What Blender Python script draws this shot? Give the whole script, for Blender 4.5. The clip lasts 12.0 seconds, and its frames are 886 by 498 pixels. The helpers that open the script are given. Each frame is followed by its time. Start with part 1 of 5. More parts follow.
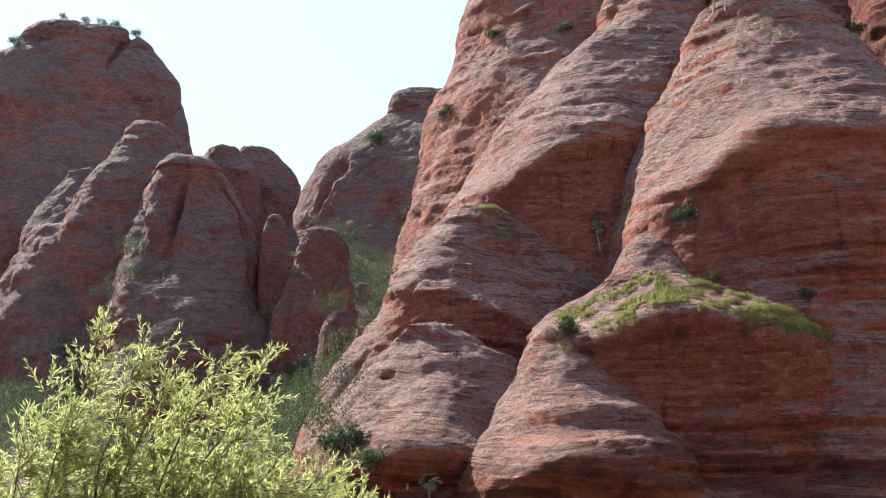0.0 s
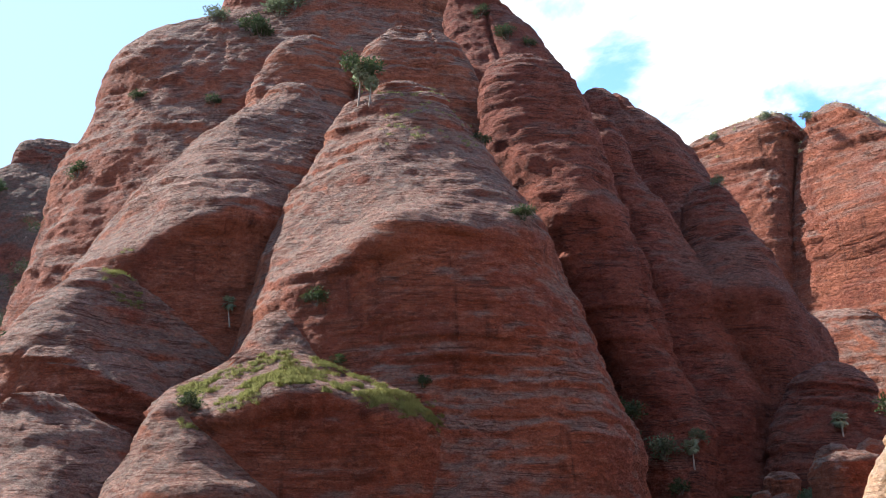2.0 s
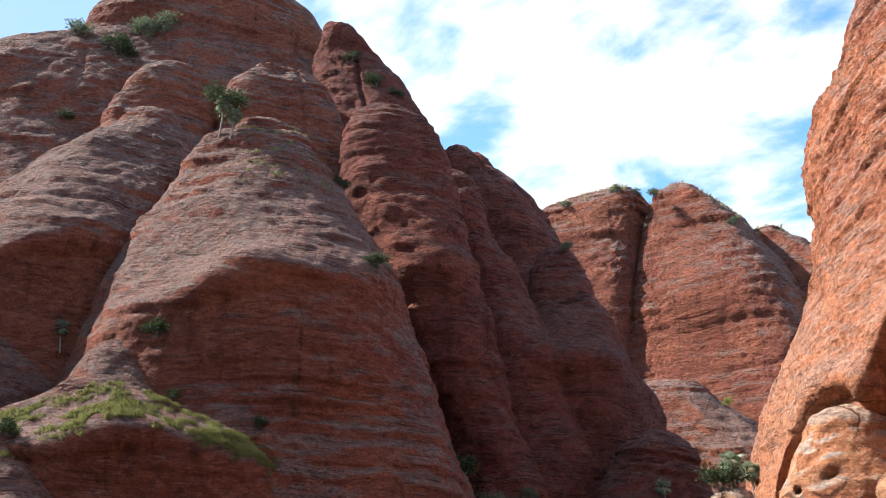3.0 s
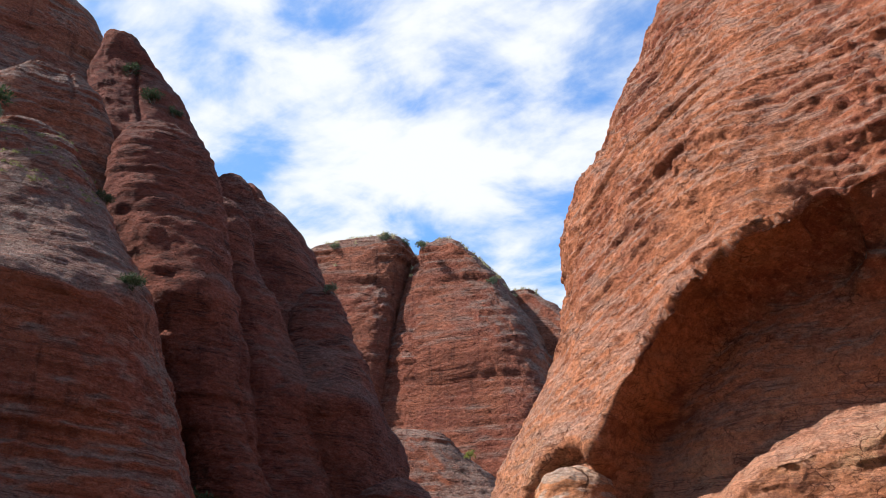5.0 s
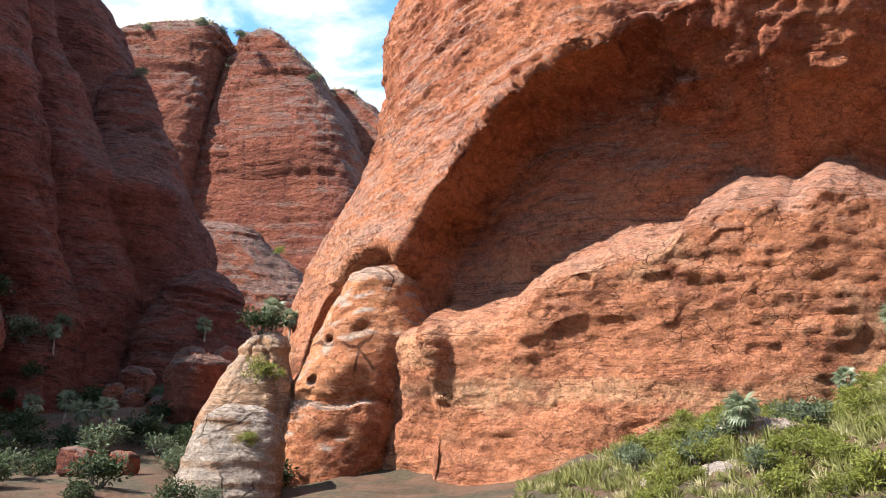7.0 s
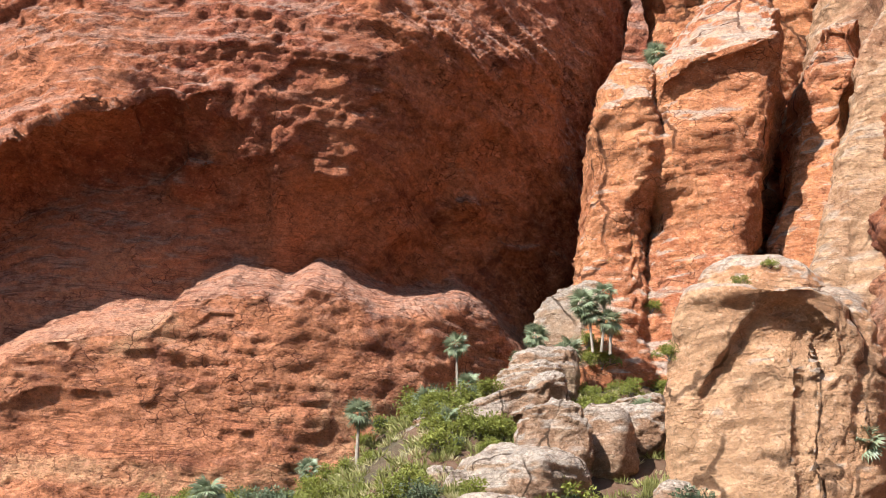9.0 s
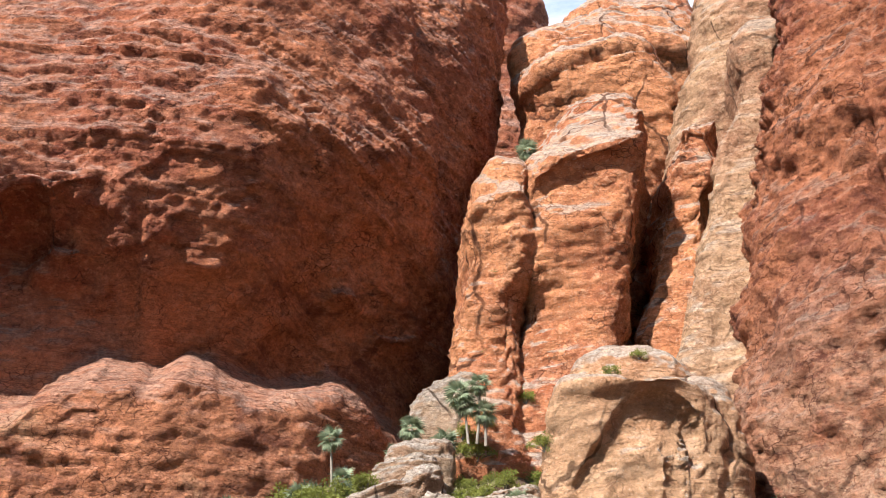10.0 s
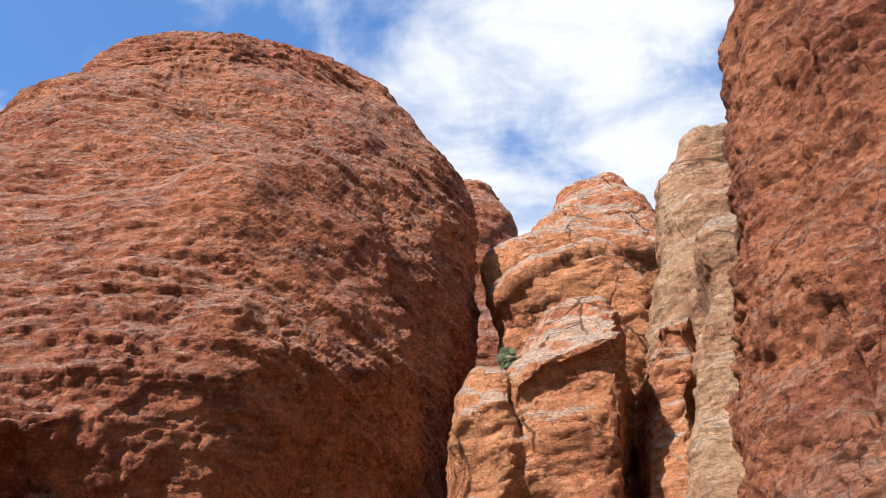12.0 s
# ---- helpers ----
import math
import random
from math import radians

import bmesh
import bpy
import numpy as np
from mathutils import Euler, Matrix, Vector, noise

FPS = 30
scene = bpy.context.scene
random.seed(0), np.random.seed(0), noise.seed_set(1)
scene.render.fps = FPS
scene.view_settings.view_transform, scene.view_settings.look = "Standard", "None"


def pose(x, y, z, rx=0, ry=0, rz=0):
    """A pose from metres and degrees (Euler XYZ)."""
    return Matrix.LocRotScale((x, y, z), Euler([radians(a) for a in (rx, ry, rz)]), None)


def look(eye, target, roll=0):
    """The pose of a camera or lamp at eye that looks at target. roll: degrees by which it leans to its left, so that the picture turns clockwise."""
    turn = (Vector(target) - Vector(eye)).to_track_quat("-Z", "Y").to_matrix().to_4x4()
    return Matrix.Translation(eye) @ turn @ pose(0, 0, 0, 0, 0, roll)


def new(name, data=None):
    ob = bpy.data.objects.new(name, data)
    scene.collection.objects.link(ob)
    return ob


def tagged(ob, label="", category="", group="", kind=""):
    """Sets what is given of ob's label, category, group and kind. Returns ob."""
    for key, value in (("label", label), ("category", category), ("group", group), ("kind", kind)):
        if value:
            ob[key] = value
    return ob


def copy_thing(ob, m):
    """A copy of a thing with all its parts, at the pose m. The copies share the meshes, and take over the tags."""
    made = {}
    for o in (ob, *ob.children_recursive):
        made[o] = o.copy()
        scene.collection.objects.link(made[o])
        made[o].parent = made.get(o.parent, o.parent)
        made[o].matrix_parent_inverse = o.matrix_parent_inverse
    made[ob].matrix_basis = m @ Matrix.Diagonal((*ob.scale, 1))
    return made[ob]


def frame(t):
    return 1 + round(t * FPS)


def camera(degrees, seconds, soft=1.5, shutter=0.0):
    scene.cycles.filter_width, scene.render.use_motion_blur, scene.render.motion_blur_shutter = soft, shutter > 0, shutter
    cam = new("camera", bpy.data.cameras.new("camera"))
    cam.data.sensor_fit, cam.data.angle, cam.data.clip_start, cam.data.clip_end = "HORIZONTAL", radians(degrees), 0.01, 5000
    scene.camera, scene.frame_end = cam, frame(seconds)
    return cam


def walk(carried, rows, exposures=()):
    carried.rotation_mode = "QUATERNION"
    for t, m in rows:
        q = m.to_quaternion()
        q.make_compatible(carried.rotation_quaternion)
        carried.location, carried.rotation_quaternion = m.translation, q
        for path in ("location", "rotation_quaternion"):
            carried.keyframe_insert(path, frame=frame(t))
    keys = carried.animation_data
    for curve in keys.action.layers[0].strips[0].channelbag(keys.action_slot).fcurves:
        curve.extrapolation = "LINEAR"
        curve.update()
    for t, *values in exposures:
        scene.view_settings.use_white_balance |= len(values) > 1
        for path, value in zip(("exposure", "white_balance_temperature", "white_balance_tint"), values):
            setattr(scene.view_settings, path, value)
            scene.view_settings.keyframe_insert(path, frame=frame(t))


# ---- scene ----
EYE = (0.0, 0.0, 1.6)
# seconds, heading clockwise from +y, pitch, lean
TURNS = (
    (0.0, -0.01, 13.93, -0.20),
    (0.5, 3.68, 14.32, -0.76),
    (1.0, 9.07, 15.68, -1.58),
    (1.5, 16.79, 16.96, -1.54),
    (2.0, 21.26, 18.01, -1.35),
    (2.5, 24.85, 19.16, 0.35),
    (3.0, 30.07, 20.62, 0.73),
    (3.5, 35.22, 21.49, 1.09),
    (3.7, 37.25, 21.93, 1.60),
    (5.3, 46.04, 22.48, 1.20),
    (5.5, 47.27, 19.66, 1.61),
    (6.0, 49.43, 16.06, 1.60),
    (6.5, 51.17, 13.39, 0.94),
    (6.7, 52.40, 12.76, 1.39),
    (8.3, 73.72, 15.03, 3.06),
    (8.5, 76.78, 15.72, 2.67),
    (9.0, 83.92, 18.25, 2.59),
    (9.5, 88.91, 21.16, 0.43),
    (10.0, 91.25, 23.55, 0.10),
    (10.5, 92.44, 25.57, -0.66),
    (11.0, 93.30, 28.06, -1.79),
    (11.5, 93.38, 31.49, -4.11),
    (12.0, 93.10, 35.46, -4.84),
)
cam = camera(47.0, 12.0, soft=0.75)
walk(cam, [(t, pose(*EYE, 90 + p, 0, -h) @ pose(0, 0, 0, 0, 0, r)) for t, h, p, r in TURNS],
     exposures=((0.0, 1.95), (2.5, 1.48), (3.7, 1.18), (5.5, 0.82), (6.0, 1.2), (6.5, 1.42), (8.5, 1.42), (9.5, 1.35), (11.0, 1.12), (12.0, 0.88)))

# ---- sky and sun ----
SUN_AZ, SUN_EL = -50, 45
world = bpy.data.worlds.new("sky")
scene.world = world
world.use_nodes = True
wn, wl = world.node_tree.nodes, world.node_tree.links
wn.clear()


def wnode(kind, **props):
    n = wn.new(kind)
    for k, v in props.items():
        n.inputs[k].default_value = v
    return n


sky = wn.new("ShaderNodeTexSky")
sky.sky_type, sky.sun_disc = "NISHITA", False
sky.sun_elevation, sky.sun_rotation = radians(SUN_EL), radians(SUN_AZ)
sky.dust_density, sky.ozone_density, sky.air_density = 0.6, 1.2, 1.0
coord = wn.new("ShaderNodeTexCoord")
sep = wn.new("ShaderNodeSeparateXYZ")
wl.new(coord.outputs["Generated"], sep.inputs[0])


def wmath(op, a, b=None):
    n = wn.new("ShaderNodeMath")
    n.operation = op
    for i, v in enumerate((a, b)):
        if v is None:
            continue
        if isinstance(v, (int, float)):
            n.inputs[i].default_value = v
        else:
            wl.new(v, n.inputs[i])
    return n.outputs[0]


# clouds lie in a flat layer: direction divided by its height
height = wmath("ADD", wmath("MAXIMUM", sep.outputs[2], 0.02), 0.12)
flat = wn.new("ShaderNodeCombineXYZ")
wl.new(wmath("DIVIDE", sep.outputs[0], height), flat.inputs[0])
wl.new(wmath("DIVIDE", sep.outputs[1], height), flat.inputs[1])


def cloud_noise(scale, turn, stretch, detail, rough, shift, distort):
    mp = wn.new("ShaderNodeMapping")
    mp.inputs["Rotation"].default_value = (0, 0, radians(turn))
    mp.inputs["Scale"].default_value = stretch
    mp.inputs["Location"].default_value = shift
    wl.new(flat.outputs[0], mp.inputs[0])
    n = wnode("ShaderNodeTexNoise", Scale=scale, Detail=detail, Roughness=rough, Distortion=distort)
    wl.new(mp.outputs[0], n.inputs["Vector"])
    return n.outputs["Fac"]


big = cloud_noise(1.1, 30, (1.0, 0.5, 1), 3, 0.5, (3.1, 1.7, 0), 0.2)
puffs = cloud_noise(5.5, 20, (1.0, 0.8, 1), 9, 0.56, (0.4, 2.2, 0), 0.25)
wisps = cloud_noise(3.0, 35, (1.0, 0.22, 1), 8, 0.55, (1.3, 0.2, 0), 0.5)
amount = wmath("ADD", wmath("ADD", wmath("MULTIPLY", big, 0.75), wmath("MULTIPLY", puffs, 0.95)), wmath("MULTIPLY", wisps, 0.6))
# thin bright haze towards the sun's side
side = wmath("ADD", wmath("MULTIPLY", sep.outputs[0], math.sin(radians(SUN_AZ))), wmath("MULTIPLY", sep.outputs[1], math.cos(radians(SUN_AZ))))


def bank(az, el, wide, much):
    """A thicker bank of cloud about one part of the sky."""
    dot = wn.new("ShaderNodeVectorMath")
    dot.operation = "DOT_PRODUCT"
    wl.new(coord.outputs["Generated"], dot.inputs[0])
    dot.inputs[1].default_value = (math.sin(radians(az)) * math.cos(radians(el)), math.cos(radians(az)) * math.cos(radians(el)), math.sin(radians(el)))
    near = wn.new("ShaderNodeMapRange")
    near.interpolation_type = "SMOOTHSTEP"
    near.inputs["From Min"].default_value, near.inputs["From Max"].default_value = math.cos(radians(wide)), 1.0
    near.inputs["To Max"].default_value = much
    wl.new(dot.outputs["Value"], near.inputs["Value"])
    return near.outputs[0]


amount = wmath("ADD", amount, wmath("ADD", bank(33, 36, 26, 0.2), bank(105, 40, 18, 0.12)))
cover = wn.new("ShaderNodeMapRange")
cover.interpolation_type = "SMOOTHSTEP"
cover.inputs["From Min"].default_value, cover.inputs["From Max"].default_value = 1.06, 1.36
wl.new(wmath("ADD", amount, wmath("MULTIPLY", wmath("MAXIMUM", side, 0.0), -0.45)), cover.inputs["Value"])
haze = wn.new("ShaderNodeMapRange")
haze.interpolation_type = "SMOOTHSTEP"
haze.inputs["From Min"].default_value, haze.inputs["From Max"].default_value = -0.05, 0.75
haze.inputs["To Max"].default_value = 0.8
wl.new(side, haze.inputs["Value"])
blue = wn.new("ShaderNodeMix")
blue.data_type = "RGBA"
blue.inputs["B"].default_value = (4.7, 6.2, 7.0, 1)
wl.new(haze.outputs[0], blue.inputs["Factor"])
deep = wn.new("ShaderNodeMix")
deep.data_type, deep.blend_type = "RGBA", "MULTIPLY"
deep.inputs["Factor"].default_value, deep.inputs["B"].default_value = 1.0, (1.75, 2.5, 3.25, 1)
wl.new(sky.outputs[0], deep.inputs["A"])
wl.new(deep.outputs["Result"], blue.inputs["A"])
mixc = wn.new("ShaderNodeMix")
mixc.data_type = "RGBA"
mixc.inputs["B"].default_value = (10.8, 11.2, 11.7, 1)
wl.new(cover.outputs[0], mixc.inputs["Factor"])
wl.new(blue.outputs["Result"], mixc.inputs["A"])
bg = wnode("ShaderNodeBackground", Strength=0.05)
wl.new(mixc.outputs["Result"], bg.inputs["Color"])
wout = wn.new("ShaderNodeOutputWorld")
wl.new(bg.outputs[0], wout.inputs[0])

sun_data = bpy.data.lights.new("sun", "SUN")
sun_data.energy, sun_data.angle, sun_data.color = 4.8, radians(0.53), (1.0, 0.97, 0.93)
sun = new("sun", sun_data)
sun.matrix_world = look((0, 0, 0), (-math.sin(radians(SUN_AZ)) * math.cos(radians(SUN_EL)), -math.cos(radians(SUN_AZ)) * math.cos(radians(SUN_EL)), -math.sin(radians(SUN_EL))))

# ---- materials ----
class Nodes:
    """Short hand for one material's node tree."""

    def __init__(self, name, rough=0.9):
        self.mat = bpy.data.materials.new(name)
        self.mat.use_nodes = True
        self.tree = self.mat.node_tree
        self.bsdf = self.tree.nodes["Principled BSDF"]
        self.bsdf.inputs["Roughness"].default_value = rough
        self.bsdf.inputs["Specular IOR Level"].default_value = 0.25
        self.geo = self.tree.nodes.new("ShaderNodeNewGeometry")
        self.info = self.tree.nodes.new("ShaderNodeObjectInfo")

    def put(self, socket, value):
        if isinstance(value, bpy.types.NodeSocket):
            self.tree.links.new(value, socket)
        else:
            socket.default_value = value

    def math(self, op, a, b=0.0, clamp=False):
        n = self.tree.nodes.new("ShaderNodeMath")
        n.operation, n.use_clamp = op, clamp
        self.put(n.inputs[0], a)
        self.put(n.inputs[1], b)
        return n.outputs[0]

    def noise(self, scale=1.0, stretch=(1, 1, 1), detail=4, rough=0.55, distort=0.0, where=None, shift=(0, 0, 0)):
        m = self.tree.nodes.new("ShaderNodeMapping")
        m.inputs["Scale"].default_value = [scale * s for s in stretch]
        m.inputs["Location"].default_value = shift
        self.put(m.inputs[0], where or self.geo.outputs["Position"])
        n = self.tree.nodes.new("ShaderNodeTexNoise")
        n.inputs["Scale"].default_value, n.inputs["Detail"].default_value = 1.0, detail
        n.inputs["Roughness"].default_value, n.inputs["Distortion"].default_value = rough, distort
        self.put(n.inputs["Vector"], m.outputs[0])
        return n.outputs["Fac"]

    def warped(self, amount, scale):
        """The position pushed about by noise."""
        n = self.tree.nodes.new("ShaderNodeTexNoise")
        n.inputs["Scale"].default_value, n.inputs["Detail"].default_value = scale, 4
        self.put(n.inputs["Vector"], self.geo.outputs["Position"])
        v = self.tree.nodes.new("ShaderNodeVectorMath")
        v.operation = "MULTIPLY_ADD"
        self.put(v.inputs[0], n.outputs["Color"])
        v.inputs[1].default_value = (amount, amount, amount)
        self.put(v.inputs[2], self.geo.outputs["Position"])
        return v.outputs[0]

    def cells(self, scale, stretch=(1, 1, 1), feature="F1", where=None, give="Distance"):
        m = self.tree.nodes.new("ShaderNodeMapping")
        m.inputs["Scale"].default_value = [scale * s for s in stretch]
        self.put(m.inputs[0], where or self.geo.outputs["Position"])
        n = self.tree.nodes.new("ShaderNodeTexVoronoi")
        n.feature = feature
        n.inputs["Scale"].default_value = 1.0
        self.put(n.inputs["Vector"], m.outputs[0])
        return n.outputs[give]

    def ramp(self, value, low, high, to_low=0.0, to_high=1.0):
        n = self.tree.nodes.new("ShaderNodeMapRange")
        n.interpolation_type = "SMOOTHSTEP"
        self.put(n.inputs["Value"], value)
        for key, v in (("From Min", low), ("From Max", high), ("To Min", to_low), ("To Max", to_high)):
            n.inputs[key].default_value = v
        return n.outputs[0]

    def mix(self, fac, a, b, blend="MIX"):
        n = self.tree.nodes.new("ShaderNodeMix")
        n.data_type, n.blend_type = "RGBA", blend
        self.put(n.inputs["Factor"], fac)
        self.put(n.inputs["A"], (*a, 1) if isinstance(a, tuple) else a)
        self.put(n.inputs["B"], (*b, 1) if isinstance(b, tuple) else b)
        return n.outputs["Result"]

    def bump(self, height, strength=0.5, distance=0.1, after=None):
        n = self.tree.nodes.new("ShaderNodeBump")
        n.inputs["Strength"].default_value, n.inputs["Distance"].default_value = strength, distance
        self.put(n.inputs["Height"], height)
        if after is not None:
            self.put(n.inputs["Normal"], after)
        return n.outputs[0]

    def done(self, colour, normal=None):
        self.put(self.bsdf.inputs["Base Color"], (*colour, 1) if isinstance(colour, tuple) else colour)
        if normal is not None:
            self.put(self.bsdf.inputs["Normal"], normal)
        return self.mat


def sandstone(name, red, orange, crust, pale, crust_low=0.2, crust_high=0.62, crust_amount=0.85, beds=1.0, pale_amount=0.3, size=1.0, fresh=None, ragged=0.9, scar=None, fresh_at=(33.0, 21.0), dirt=1.0, joints=0.5, cracks=0.0, varnish=0.4, drips=0.6, flakes=0.6, joint_width=1.0, seep=None):
    """Bedded sandstone: red to orange faces, a grey crust where it slopes, pale beds, dark varnish and water stains, open joints, pits and fine bedding."""
    m = Nodes(name, 0.93)
    nz = m.tree.nodes.new("ShaderNodeSeparateXYZ")
    m.put(nz.inputs[0], m.geo.outputs["Normal"])
    up = nz.outputs[2]
    place = m.tree.nodes.new("ShaderNodeSeparateXYZ")
    m.put(place.inputs[0], m.geo.outputs["Position"])
    level = m.tree.nodes.new("ShaderNodeAttribute")
    level.attribute_name = "bed"
    along = m.tree.nodes.new("ShaderNodeCombineXYZ")
    m.put(along.inputs[0], place.outputs[0])
    m.put(along.inputs[1], place.outputs[1])
    m.put(along.inputs[2], level.outputs["Fac"])
    layer = along.outputs[0]
    dark = tuple(c * 0.28 for c in red)
    broad = m.noise(0.07 / size, detail=5, rough=0.6)
    patch = m.noise(0.3 / size, (1, 1, 1.6), detail=6, rough=0.65, shift=(3, 1, 7))
    band = m.noise(1.0 / size, (0.035, 0.035, 0.85), detail=5, rough=0.6, distort=0.3, where=layer)
    fine = m.noise(1.0 / size, (0.14, 0.14, 3.6), detail=6, rough=0.65, distort=0.5, where=layer)
    grain = m.noise(3.2 / size, detail=8, rough=0.72)
    speck = m.noise(6.5 / size, (1, 1, 1.5), detail=4, rough=0.75)
    streak = m.noise(1.0 / size, (0.55, 0.55, 0.045), detail=6, rough=0.65, distort=0.4)
    col = m.mix(m.ramp(broad, 0.4, 0.6), red, orange)
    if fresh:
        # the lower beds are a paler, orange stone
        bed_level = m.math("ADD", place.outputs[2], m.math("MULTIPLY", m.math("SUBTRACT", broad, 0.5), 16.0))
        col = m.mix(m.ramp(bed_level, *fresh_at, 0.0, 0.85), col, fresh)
    col = m.mix(m.ramp(patch, 0.5, 0.66, 0, 0.5 if fresh else 0.7), col, orange)
    if scar:
        # pale scars where slabs have fallen
        fallen = m.noise(0.11 / size, (1, 1, 1.3), detail=4, rough=0.5, shift=(2, 8, 4))
        col = m.mix(m.math("MULTIPLY", m.ramp(fallen, 0.55, 0.6, 0, 0.6), m.ramp(bed_level, 20.0, 14.0)), col, scar)
        low_bed = m.math("ABSOLUTE", m.math("SUBTRACT", m.math("ADD", place.outputs[2], m.math("MULTIPLY", m.math("SUBTRACT", patch, 0.5), 1.6)), 6.4))
        col = m.mix(m.ramp(low_bed, 0.9, 0.5, 0, 0.6), col, scar)
    col = m.mix(m.ramp(band, 0.5, 0.68, 0, pale_amount * min(1.0, beds + 0.1)), col, pale)
    col = m.mix(m.ramp(band, 0.46, 0.3, 0, 0.4 * min(1.0, beds + 0.1)), col, tuple(c * 0.62 for c in red))
    # desert varnish: dark purplish patches with ragged edges
    coat = m.noise(0.16 / size, (1, 1, 1.9), detail=8, rough=0.68, distort=0.6, shift=(11, 4, 2))
    col = m.mix(m.ramp(coat, 0.52, 0.63, 0, varnish), col, (red[0] * 0.52, red[1] * 0.6, red[2] * 0.68))
    steep = m.ramp(up, 0.35, 0.05)
    col = m.mix(m.math("MULTIPLY", steep, m.ramp(streak, 0.54, 0.68, 0, drips)), col, tuple(c * 0.35 for c in red))
    col = m.mix(m.math("MULTIPLY", steep, m.ramp(streak, 0.45, 0.33, 0, 0.6 * drips)), col, tuple(min(1, c * 1.2) for c in orange))
    lean = m.math("ADD", up, m.math("ADD", m.math("MULTIPLY", m.math("SUBTRACT", patch, 0.5), ragged), m.math("MULTIPLY", m.math("SUBTRACT", fine, 0.5), 0.35 * beds)))
    crusted = m.math("MULTIPLY", m.math("MULTIPLY", m.ramp(lean, crust_low, crust_high), m.ramp(up, -0.08, 0.16)), crust_amount)
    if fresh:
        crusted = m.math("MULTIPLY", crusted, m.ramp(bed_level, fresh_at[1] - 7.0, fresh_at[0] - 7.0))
    tone = m.mix(m.ramp(fine, 0.36, 0.62), tuple(c * (1 - 0.4 * min(1.0, beds)) for c in crust), tuple(c * (1 + 0.2 * min(1.0, beds)) for c in crust))
    tone = m.mix(m.ramp(patch, 0.42, 0.62, 0, 0.35), tone, tuple((c + r) * 0.5 for c, r in zip(crust, red)))
    tone = m.mix(m.ramp(grain, 0.42, 0.62, 0, 0.6), tone, tuple(c * 0.66 for c in crust))
    col = m.mix(crusted, col, tone)
    col = m.mix(m.ramp(grain, 0.42, 0.62, 0.0, 0.4 * dirt), col, tuple(c * 0.5 for c in red))
    col = m.mix(m.ramp(grain, 0.45, 0.33, 0.0, 0.35), col, tuple(min(1, c * 1.3) for c in orange))
    # blotches a hand to a stride across
    clump = m.noise(1.3 / size, (1, 1, 1.6), detail=7, rough=0.72, shift=(6, 1, 3))
    col = m.mix(m.ramp(clump, 0.53, 0.62, 0, 0.5 * dirt), col, tuple(c * 0.45 for c in red))
    col = m.mix(m.ramp(clump, 0.47, 0.37, 0, 0.4), col, tuple(min(1, 1.0 * o + 0.5 * p) for o, p in zip(orange, crust)))
    if seep:
        # beds at the foot, stained dark by seeping water
        damp = m.noise(1.0 / size, (0.07, 0.07, 1.1), detail=5, rough=0.6, where=layer, shift=(2, 3, 8))
        col = m.mix(m.math("MULTIPLY", m.ramp(damp, 0.47, 0.55, 0, 0.8), m.ramp(place.outputs[2], seep[1], seep[0])), col, tuple(c * 0.3 for c in red))
        col = m.mix(m.math("MULTIPLY", m.ramp(damp, 0.44, 0.38, 0, 0.6), m.ramp(place.outputs[2], seep[1], seep[0])), col, orange)
    # thin dark bedding joints, long and short, broken along their length
    joint = m.noise(1.0 / size, (0.05, 0.05, 1.5), detail=3, rough=0.5, distort=0.15, where=layer, shift=(5, 2, 0))
    first = m.ramp(m.math("ABSOLUTE", m.math("SUBTRACT", joint, 0.45)), 0.014 * joint_width, 0.006 * joint_width)
    second = m.ramp(m.math("ABSOLUTE", m.math("SUBTRACT", joint, 0.57)), 0.014 * joint_width, 0.006 * joint_width)
    dash = m.noise(1.0 / size, (0.4, 0.4, 4.0), detail=4, rough=0.55, distort=0.6, where=layer, shift=(1, 6, 0))
    gap = m.math("MULTIPLY", m.math("MAXIMUM", first, second), m.ramp(patch, 0.48, 0.56))
    gap = m.math("MAXIMUM", gap, m.math("MULTIPLY", m.ramp(dash, 0.36, 0.32), m.ramp(coat, 0.42, 0.52)))
    gap = m.math("MULTIPLY", gap, m.ramp(up, -0.05, 0.4, joints, 1.0))
    col = m.mix(m.math("MULTIPLY", gap, 0.9 * min(1.0, max(beds, joints))), col, dark)
    # flakes: angular chips with broken edges
    shaken = m.warped(0.9 * size, 1.1 / size)
    chip = m.cells(0.95 / size, (1, 1, 2.1), "F1", shaken, "Color")
    rim = m.math("MULTIPLY", m.ramp(m.cells(0.95 / size, (1, 1, 2.1), "DISTANCE_TO_EDGE", shaken), 0.045, 0.012), m.ramp(m.noise(0.45 / size, detail=4, rough=0.6, shift=(4, 9, 1)), 0.5, 0.6))
    col = m.mix(m.math("MULTIPLY", rim, 0.75 * flakes), col, dark)
    col = m.mix(m.math("MULTIPLY", m.ramp(chip, 0.2, 0.9), 0.22 * flakes), col, tuple(min(1, c * 1.35) for c in orange))
    col = m.mix(m.ramp(speck, 0.57, 0.65, 0, 0.55 * dirt), col, dark)
    col = m.mix(m.ramp(speck, 0.42, 0.33, 0, 0.4), col, tuple(min(1, c * 1.3) for c in orange) if fresh else tuple(min(1, c * 1.4) for c in crust))
